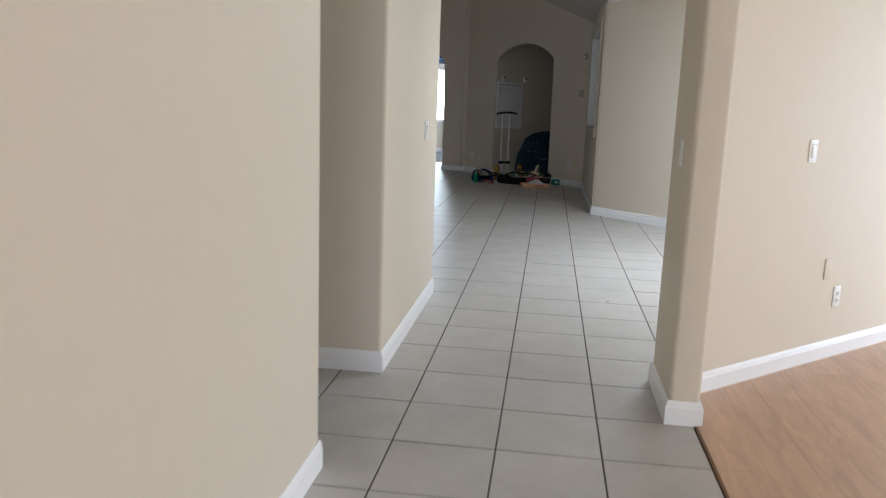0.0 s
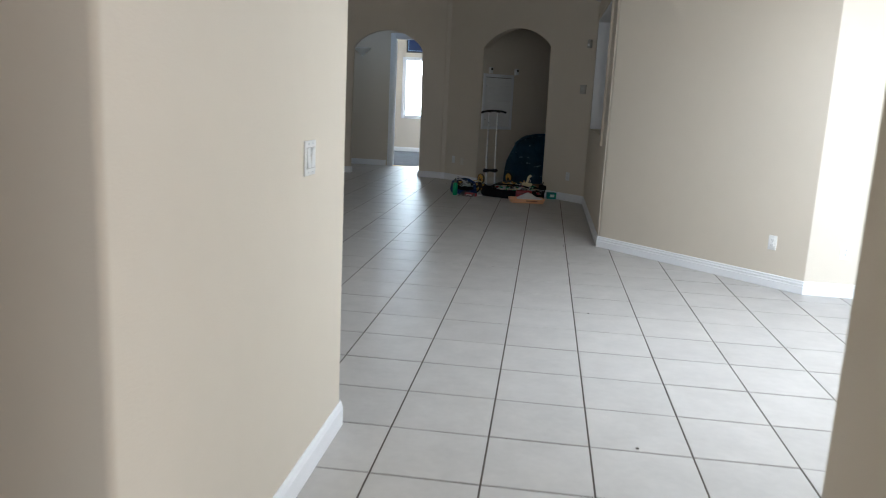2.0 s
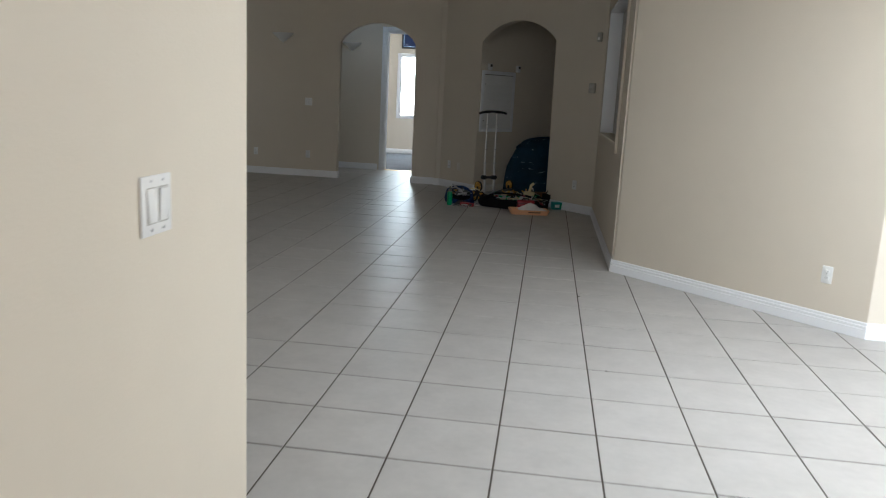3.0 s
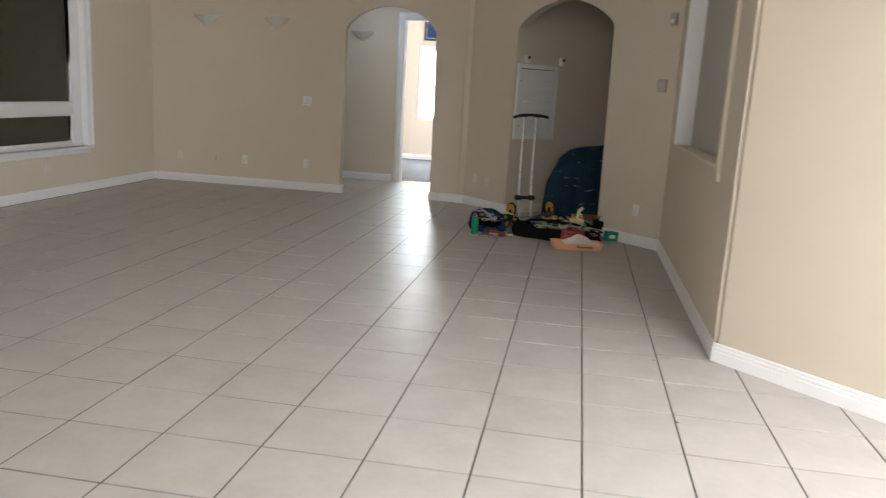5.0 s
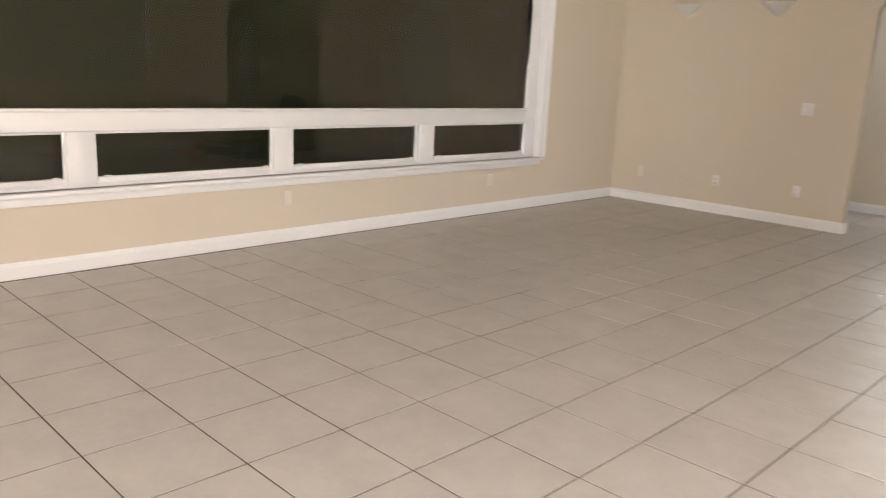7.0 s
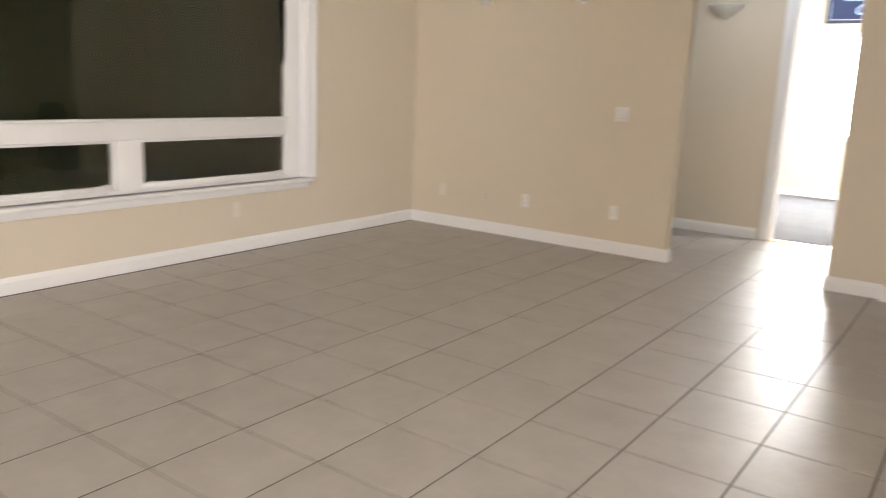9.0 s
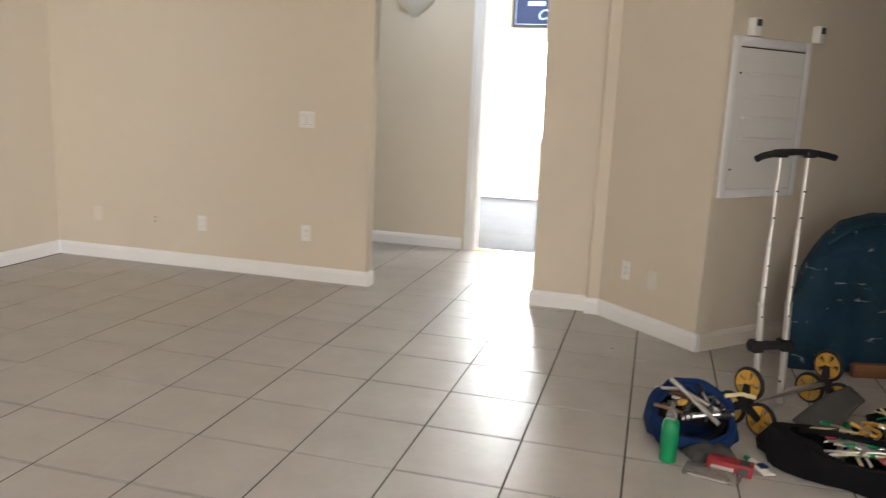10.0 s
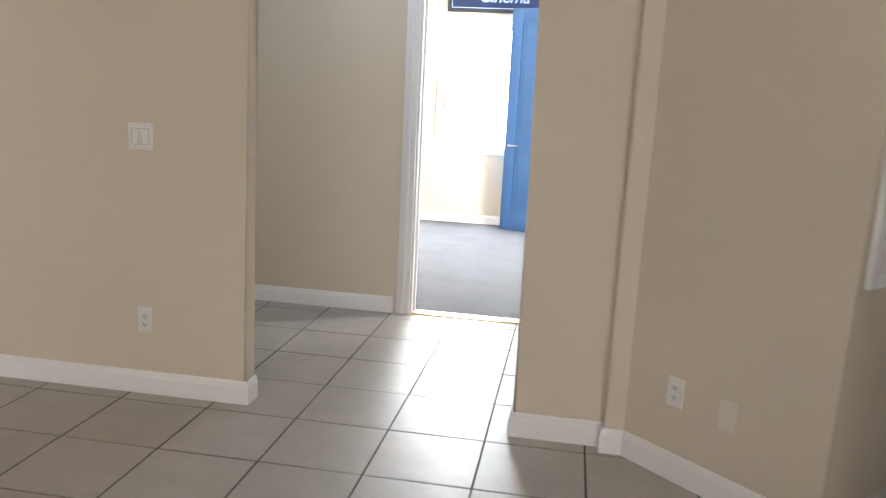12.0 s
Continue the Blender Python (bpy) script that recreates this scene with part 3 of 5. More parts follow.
rbox(bm, DX0 + 0.018, DX1 - 0.018, YH - 0.004, YH + 0.13, DH - 0.018, DH + 0.002, 0.003)
rbox(bm, DX0 + 0.018, DX0 + 0.03, YH + 0.05, YH + 0.085, 0, DH - 0.018, 0.002)
part("jamb", bm, WHITE, door)
bm = bmesh.new()
prism(bm, [(0, 0), (0.11, 0), (0.105, 0.007), (0.06, 0.011), (0.05, 0.011), (0.005, 0.007)], 0, DX1 - DX0 - 0.036)
bmesh.ops.transform(bm, matrix=Matrix(((0, 0, 1, DX0 + 0.018), (1, 0, 0, YH), (0, 1, 0, 0.001), (0, 0, 0, 1))), verts=bm.verts[:])
tagged(finish("threshold_strip", bm, BRASS), "worn brass threshold strip between tile and carpet", "threshold")

fwin = thing("window_3", "bright white-framed window of the far carpeted room", "window")
fwin["kind"] = "structure"
bm = bmesh.new()
x0, x1, z0, z1 = FW
for a, b, c, d in ((x0 - 0.05, x0 + 0.03, z0 - 0.05, z1 + 0.05), (x1 - 0.03, x1 + 0.05, z0 - 0.05, z1 + 0.05), (x0 + 0.03, x1 - 0.03, z0 - 0.05, z0 + 0.03), (x0 + 0.03, x1 - 0.03, z1 - 0.03, z1 + 0.05)):
    rbox(bm, a, b, YF - 0.02, YF + 0.08, c, d, 0.006)
part("window_frame", bm, WHITE, fwin)
bm = bmesh.new()
box(bm, x0 + 0.02, x1 - 0.02, YF + 0.05, YF + 0.055, z0 + 0.02, z1 - 0.02)
pane = part("pane", bm, GLASS, fwin, smooth=False)
pane.visible_shadow = False
bm = bmesh.new()
box(bm, x0 - 1.2, x1 + 1.2, YF + 0.60, YF + 0.62, z0 - 1.0, z1 + 1.2)
structure("backdrop", bm, DAYLIGHT, "overexposed daylight outside the far window", "backdrop")


def leaf_door():
    hinge, free = Vector((-1.72, 17.86)), Vector((-2.57, 18.19))
    d = free - hinge
    m = pose(hinge.x, hinge.y, 0.012, 0, 0, math.degrees(math.atan2(d.y, d.x)))
    ob = thing("open_door", "blue painted panelled door standing open over grey carpet", "door", m)
    w, h = d.length, 2.40
    bm = bmesh.new()
    rails = ((0.0, 0.20), (0.86, 1.00), (h - 0.14, h))
    for a, b in ((0, 0.13), (w - 0.13, w)):
        rbox(bm, a, b, -0.022, 0.022, 0, h, 0.003)
    for a, b in rails:
        rbox(bm, 0.13, w - 0.13, -0.022, 0.022, a, b, 0.003)
    part("door_frame", bm, DOORBLUE, ob)
    for a, b in ((0.20, 0.86), (1.00, h - 0.14)):
        bm = bmesh.new()
        box(bm, 0.13, w - 0.13, -0.010, 0.010, a, b)
        rbox(bm, 0.175, w - 0.175, -0.018, 0.018, a + 0.045, b - 0.045, 0.008)
        part("panel", bm, DOORBLUE, ob)
    bm = bmesh.new()
    for s in (-1, 1):
        cyl(bm, (w - 0.06, 0, 0.94), (w - 0.06, s * 0.055, 0.94), 0.011)
        tube(bm, [(w - 0.06, s * 0.055, 0.94), (w - 0.10, s * 0.06, 0.94), (w - 0.17, s * 0.056, 0.938)], 0.009)
    part("handle", bm, STEEL, ob, "steel lever handle")
    bm = bmesh.new()
    rbox(bm, w - 0.035, w - 0.005, -0.034, -0.02, 0.0, 0.07, 0.003)
    part("door_stop", bm, STEEL, ob, "small steel kick-down stop")
    return ob


leaf_door()


def lettering(words, size, x, z, mat, parent):
    """One line of slanted writing on the face of a sign."""
    curve = bpy.data.curves.new("lettering", "FONT")
    curve.body, curve.size, curve.shear, curve.extrude, curve.bevel_depth = words, size, 0.32, 0.001, 0.002
    curve.space_character = 0.95
    tmp = new("lettering_outline", curve)
    bpy.context.view_layer.update()
    me = bpy.data.meshes.new_from_object(tmp)
    bpy.data.objects.remove(tmp)
    bpy.data.curves.remove(curve)
    me.transform(Matrix(((1, 0, 0, x), (0, 0, -1, -0.006), (0, 1, 0, z), (0, 0, 0, 1))))
    me.materials.clear()
    me.materials.append(mat)
    ob = new("lettering", me)
    ob.parent = parent
    return ob


def picture():
    ob = thing("framed_sign", "dark blue sign with pale slanted lettering in a dark frame", "sign", pose(-2.72, YF - 0.012, 2.61))
    w, h = 0.61, 0.225
    bm = bmesh.new()
    for a, b, c, d in ((-w, -w + 0.03, -h, h), (w - 0.03, w, -h, h), (-w + 0.03, w - 0.03, -h, -h + 0.03), (-w + 0.03, w - 0.03, h - 0.03, h)):
        rbox(bm, a, b, -0.014, 0.012, c, d, 0.004)
    part("frame", bm, GREY, ob)
    bm = bmesh.new()
    box(bm, -w + 0.02, w - 0.02, -0.002, 0.006, -h + 0.02, h - 0.02)
    part("print", bm, NAVY, ob, smooth=False)
    bm = bmesh.new()
    for a, b, c, d in ((-w + 0.042, w - 0.042, -h + 0.042, -h + 0.052), (-w + 0.042, w - 0.042, h - 0.052, h - 0.042), (-w + 0.042, -w + 0.052, -h + 0.042, h - 0.042), (w - 0.052, w - 0.042, -h + 0.042, h - 0.042)):
        box(bm, a, b, -0.0045, -0.002, c, d)
    part("border_line", bm, INK, ob, smooth=False)
    lettering("Cinema", 0.19, -0.27, -h + 0.112, INK, ob)
    bm = bmesh.new()
    for x0, x1 in ((-0.40, -0.16), (-0.11, 0.13), (0.17, 0.38)):
        rbox(bm, x0, x1, -0.006, -0.002, 0.065, 0.125, 0.001)
    part("print_bar", bm, INK, ob)
    return ob


picture()


# ---- wall lamps ----
def wall_sconce(x, y, label):
    ob = thing("wall_sconce", label, "wall lamp", pose(x, y, 2.225), group="wall sconces")
    bm = bmesh.new()
    prof = [(0.0001, -0.128), (0.022, -0.124), (0.036, -0.112), (0.062, -0.092), (0.098, -0.066), (0.132, -0.040), (0.158, -0.016), (0.170, 0.0), (0.176, 0.006), (0.172, 0.010), (0.164, 0.004)]
    prof += [(0.94 * r, z + 0.006) for r, z in prof[6:0:-1]]
    lathe(bm, prof, 28, pose(0, 0, 0, 0, 0, 180) @ Matrix.Diagonal((1, 0.62, 1, 1)), math.pi)
    part("bowl", bm, ALABASTER, ob, "white glass half bowl")
    bm = bmesh.new()
    rbox(bm, -0.06, 0.06, -0.012, 0.0, -0.115, 0.0, 0.004)
    part("back_plate", bm, PLASTIC, ob)
    bm = bmesh.new()
    cyl(bm, (0, -0.006, -0.146), (0, -0.006, -0.124), 0.006, 0.013)
    part("finial", bm, PLASTIC, ob)
    return ob


wall_sconce(-5.12, YN, "unlit white half-bowl wall sconce on a beige wall")
wall_sconce(-4.13, YN, "unlit white half-bowl wall sconce on a beige wall")
wall_sconce(-3.46, YH, "unlit white half-bowl wall sconce in the hall")


# ---- switches, outlets and small wall fixtures ----
def wall_pose(x, y, z, yaw):
    """A face on a wall: its front looks along -y before the turn."""
    return pose(x, y, z, 0, 0, yaw)


def switch_plate(x, y, z, yaw, gangs, label, h=0.118):
    ob = thing("light_switch", label, "light switch", wall_pose(x, y, z, yaw), group="light switches")
    w = 0.072 + 0.046 * (gangs - 1)
    bm = bmesh.new()
    rbox(bm, -w / 2, w / 2, -0.006, 0, -h / 2, h / 2, 0.003)
    part("cover_plate", bm, PLASTIC, ob)
    for g in range(gangs):
        c = (g - (gangs - 1) / 2) * 0.046
        bm = bmesh.new()
        for a, b, cc, d in ((c - 0.019, c - 0.0165, -0.036, 0.036), (c + 0.0165, c + 0.019, -0.036, 0.036), (c - 0.0165, c + 0.0165, -0.036, -0.0335), (c - 0.0165, c + 0.0165, 0.0335, 0.036)):
            box(bm, a, b, -0.0066, -0.0052, cc, d)
        part("rocker_gap", bm, PALE, ob)
        bm = bmesh.new()
        rbox(bm, c - 0.0162, c + 0.0162, -0.0095, -0.004, -0.0330, 0.0330, 0.002, m=pose(0, 0, 0, 3.5 if g % 2 else -3.5))
        part("rocker", bm, PLASTIC, ob)
        for zz in (-0.048, 0.048):
            bm = bmesh.new()
            cyl(bm, (c, -0.0075, zz), (c, -0.005, zz), 0.003, seg=10)
            part("screw", bm, STEEL, ob)
    return ob


def outlet(x, y, z, yaw, label, kind="duplex"):
    ob = thing("power_outlet" if kind == "duplex" else "blank_wall_plate", label, "outlet" if kind == "duplex" else "wall plate", wall_pose(x, y, z, yaw), group="wall plates")
    bm = bmesh.new()
    rbox(bm, -0.036, 0.036, -0.006, 0, -0.059, 0.059, 0.003)
    part("cover_plate", bm, {"painted": ALMOND, "hidden": PAINT}.get(kind, PLASTIC), ob)
    if kind == "duplex":
        for s in (-1, 1):
            bm = bmesh.new()
            rbox(bm, -0.0165, 0.0165, -0.009, -0.004, s * 0.020 - 0.014, s * 0.020 + 0.014, 0.004, 3)
            socket = part("socket", bm, PLASTIC, ob)
            bm = bmesh.new()
            box(bm, -0.0075, -0.005, -0.0096, -0.0085, s * 0.020 - 0.004, s * 0.020 + 0.006)
            box(bm, 0.005, 0.0075, -0.0096, -0.0085, s * 0.020 - 0.004, s * 0.020 + 0.006)
            box(bm, -0.002, 0.002, -0.0096, -0.0085, s * 0.020 - 0.011, s * 0.020 - 0.007)
            part("slot", bm, DARK, socket, smooth=False)
    bm = bmesh.new()
    cyl(bm, (0, -0.0075, 0), (0, -0.005, 0), 0.003, seg=10)
    part("screw", bm, STEEL, ob)
    return ob


SL = math.degrees(math.atan2(U.y, U.x))
switch_plate(XL, 2.003, 1.175, 90, 2, "white double rocker light switch on a beige wall")
switch_plate(-1.272, 0.765, 1.175, 0, 3, "white triple rocker light switch on a grey-lit wall")
switch_plate(XR, 0.67, 1.172, -90, 1, "white single rocker light switch on the wall end")
dw = Vector((2.76, 2.509)).normalized()
aw = math.degrees(math.atan2(dw.y, dw.x))
pw = Vector((0.86, 0.762))
p = pw + dw * (Vector((1.483, 1.328)) - pw).dot(dw)
switch_plate(p.x, p.y, 1.177, aw, 1, "white rocker light switch beside the wood floor room")
p = pw + dw * (Vector((1.795, 1.61)) - pw).dot(dw)
outlet(p.x, p.y, 0.36, aw, "white power outlet above the wood floor baseboard")
p = pw + dw * (Vector((1.70, 1.53)) - pw).dot(dw)
outlet(p.x, p.y, 0.53, aw, "blank plate painted over in the beige wall colour", "hidden")
switch_plate(2.43, 5.70, 1.20, 0, 2, "white double rocker light switch on the kitchen return wall")
outlet(2.51, 5.70, 0.36, 0, "white power outlet on the kitchen return wall")
dk = Vector((2.24 - 0.735, 5.70 - 7.17)).normalized()
p = Vector((0.735, 7.17)) + dk * (Vector((1.944, 5.82)) - Vector((0.735, 7.17))).dot(dk)
outlet(p.x, p.y, 0.365, math.degrees(math.atan2(dk.y, dk.x)), "white power outlet on the slanting beige wall")
switch_plate(-3.70, YN, 1.19, 0, 2, "white square double light switch beside the arch")
outlet(-5.52, YN, 0.36, 0, "beige-painted blank plate near the room corner", "painted")
outlet(-4.575, YN, 0.358, 0, "white power outlet with dark sockets on the back wall")
outlet(-3.70, YN, 0.357, 0, "white power outlet below the light switch")
outlet(XW, 10.445, 0.345, 90, "beige-painted outlet cover below the wide window", "painted")
outlet(XW, 8.015, 0.355, 90, "beige-painted outlet cover below the wide window", "painted")
q = slant(0.325)
outlet(q[0], q[1], 0.355, SL, "white power outlet on the slanting alcove wall")
q = slant(0.555)
outlet(q[0], q[1], 0.342, SL, "beige-painted blank plate beside an outlet", "painted")
q = slant(2.93)
outlet(q[0], q[1], 0.352, SL, "white power outlet on the slanting alcove wall")
ob = thing("cable_plate", "tiny two-hole cable plate on the back wall", "wall plate", pose(-4.99, YN, 0.356))
bm = bmesh.new()
rbox(bm, -0.02, 0.02, -0.005, 0, -0.035, 0.035, 0.003)
part("cover_plate", bm, PAINT, ob)
for s in (-1, 1):
    bm = bmesh.new()
    cyl(bm, (0, -0.008, s * 0.016), (0, -0.004, s * 0.016), 0.005, seg=10)
    part("hole", bm, DARK, ob)

q = slant(3.10)
ob = thing("thermostat", "small grey-beige thermostat on the slanting wall", "thermostat", pose(q[0], q[1], 1.58, 0, 0, SL))
bm = bmesh.new()
rbox(bm, -0.05, 0.05, -0.028, 0, -0.06, 0.06, 0.008, 3)
part("housing", bm, SENSOR, ob)
bm = bmesh.new()
rbox(bm, -0.032, 0.032, -0.031, -0.026, -0.005, 0.04, 0.002)
part("display", bm, PALE, ob)
q = slant(3.19)
ob = thing("motion_sensor", "small cream sensor high on the slanting wall", "sensor", pose(q[0] - 0.02, q[1] + 0.01, 2.19, 0, 0, SL))
bm = bmesh.new()
rbox(bm, -0.03, 0.03, -0.045, 0, -0.055, 0.055, 0.012, 3)
part("housing", bm, SENSOR, ob)
bm = bmesh.new()
rbox(bm, -0.018, 0.018, -0.049, -0.04, -0.035, 0.0, 0.006, 2)
part("lens", bm, PLASTIC, ob)


# ---- white panel hung in the alcove ----
def hung_panel():
    m = Matrix.Translation((*slant(0.935), 0)) @ pose(0, 0, 0, 0, 0, SL + 90)
    ob = thing("framed_board", "white framed board with grooves hung on the alcove wall", "board", m @ pose(0.03, -0.002, 0.90))
    w, h = 0.66, 0.885
    bm = bmesh.new()
    for a, b, c, d in ((0, 0.05, 0, h), (w - 0.05, w, 0, h), (0.05, w - 0.05, 0, 0.05), (0.05, w - 0.05, h - 0.05, h)):
        rbox(bm, a, b, -0.02, 0, c, d, 0.004)
    part("frame", bm, WHITE, ob)
    bm = bmesh.new()
    box(bm, 0.045, w - 0.045, -0.014, -0.004, 0.045, h - 0.045)
    part("face", bm, PLASTIC, ob)
    for z in (0.33, 0.45, 0.57, 0.69):
        bm = bmesh.new()
        rbox(bm, 0.12, w - 0.09, -0.024, -0.012, z - 0.008, z + 0.008, 0.004)
        part("ridge", bm, PLASTIC, ob)
    bm = bmesh.new()
    box(bm, 0.055, w - 0.055, -0.0155, -0.0125, h - 0.060, h - 0.053)
    part("slot", bm, DARK, ob)
    for z in (0.16, 0.69):
        bm = bmesh.new()
        cyl(bm, (0.07, -0.018, z), (0.07, -0.012, z), 0.006, seg=10)
        part("screw", bm, DARK, ob)
    for x in (0.13, w + 0.035):
        bm = bmesh.new()
        rbox(bm, x - 0.028, x + 0.028, -0.05, 0.0, h + 0.005, h + 0.10, 0.005)
        hook = part("bracket", bm, PLASTIC, ob)
        bm = bmesh.new()
        rbox(bm, x - 0.016, x + 0.022, -0.054, -0.046, h + 0.055, h + 0.092, 0.003)
        part("pad", bm, GREY, hook)
    return ob


hung_panel()


# ---- white door on the far side of the alcove ----
def alcove_door():
    m = Matrix.Translation((*slant(2.425, 1.62), 0.006)) @ pose(0, 0, 0, 0, 0, SL - 90)
    ob = thing("door_2", "closed white door on the inner side wall of the alcove", "door", m)
    ob["kind"] = "structure"
    w, h = 0.82, 2.05
    bm = bmesh.new()
    for a, b, c, d in ((-0.07, 0.0, 0, h + 0.07), (w, w + 0.07, 0, h + 0.07), (0.0, w, h, h + 0.07)):
        rbox(bm, a, b, -0.018, 0.0, c, d, 0.005)
    part("casing", bm, WHITE, ob)
    bm = bmesh.new()
    rbox(bm, 0.004, w - 0.004, -0.010, 0.0, 0, h - 0.004, 0.003)
    for c, d in ((0.18, 0.92), (1.06, h - 0.16)):
        rbox(bm, 0.13, w - 0.13, -0.016, -0.008, c, d, 0.005)
    part("door_panel", bm, WHITE, ob)
    bm = bmesh.new()
    lathe(bm, [(0.0, 0.0), (0.026, 0.0), (0.024, 0.006), (0.010, 0.012), (0.010, 0.03), (0.026, 0.038), (0.028, 0.052), (0.018, 0.062), (0.0, 0.064)], 20, pose(0.07, -0.01, 0.96, 90))
    part("door_knob", bm, STEEL, ob, "steel door knob")
    return ob


alcove_door()


# ---- tarpaulin-covered load in the alcove ----
def covered_load():
    p0, p1 = Vector((-0.50, 11.95)), Vector((0.52, 12.22))
    d = (p1 - p0).normalized()
    ob = thing("covered_load", "bulky load under a paint-flecked dark blue tarpaulin", "tarpaulin", pose(p0.x, p0.y, 0, 0, 0, math.degrees(math.atan2(d.y, d.x))))
    length, nu, nv = (p1 - p0).length, 56, 44
    bm = bmesh.new()
    grid = []
    for a in range(nu + 1):
        u = a / nu
        top = 0.88 * (1 - 0.47 * math.exp(-u * 7)) + 0.015 * math.sin(9 * u)
        row = []
        for b in range(nv + 1):
            v = b / nv
            ang2 = math.pi * v
            c, s = math.cos(ang2), math.sin(ang2)
            depth = 0.17
            y = depth - depth * math.copysign(abs(c) ** 0.55, c)
            z = top * abs(s) ** 0.34
            x = u * length + (0.09 * (z / 0.87) + 0.50 * y) * (1 - u) ** 2
            fold = 0.034 * noise.noise(Vector((x * 5, y * 5 + z * 1.2, z * 2.0))) + 0.020 * abs(noise.noise(Vector((x * 6 + z * 7, y * 7, z * 4)))) + 0.010 * noise.noise(Vector((x * 15 + z * 9, y * 14, z * 11)))
            fold -= 0.022 * math.exp(-((z - 0.62 - 0.25 * u) / 0.025) ** 2) * (1 if v < 0.5 else 0)
            flare = 0.05 * (1 - z / max(top, 0.01)) ** 2 * (1 + noise.noise(Vector((x * 6, 3.3, 0))))
            row.append(bm.verts.new((x, y + fold - flare * (1 if v < 0.5 else 0), max(0.004, z + fold * 0.7 if 0 < b < nv else 0.004))))
        grid.append(row)
    for a in range(nu):
        for b in range(nv):
            bm.faces.new((grid[a][b], grid[a + 1][b], grid[a + 1][b + 1], grid[a][b + 1]))
    bm.faces.new(grid[0][::-1])
    bm.faces.new(grid[-1])
    part("tarpaulin", bm, TARP, ob, angle=80)
    bm = bmesh.new()
    tube(bm, [(0.17, -0.03, 0.70), (0.30, -0.025, 0.80), (0.5, 0.0, 0.855), (0.75, 0.0, 0.87), (1.0, 0.02, 0.872)], 0.018, 8)
    part("folded_edge", bm, TARP, ob)
    bm = bmesh.new()
    rbox(bm, 0.36, 1.10, -0.13, -0.085, 0.0, 0.075, 0.004)
    tagged(finish("wood_board", bm, BOARD, True), "brown wooden board lying below the tarpaulin", "board").matrix_world = ob.matrix_world.copy()
    return ob


covered_load()


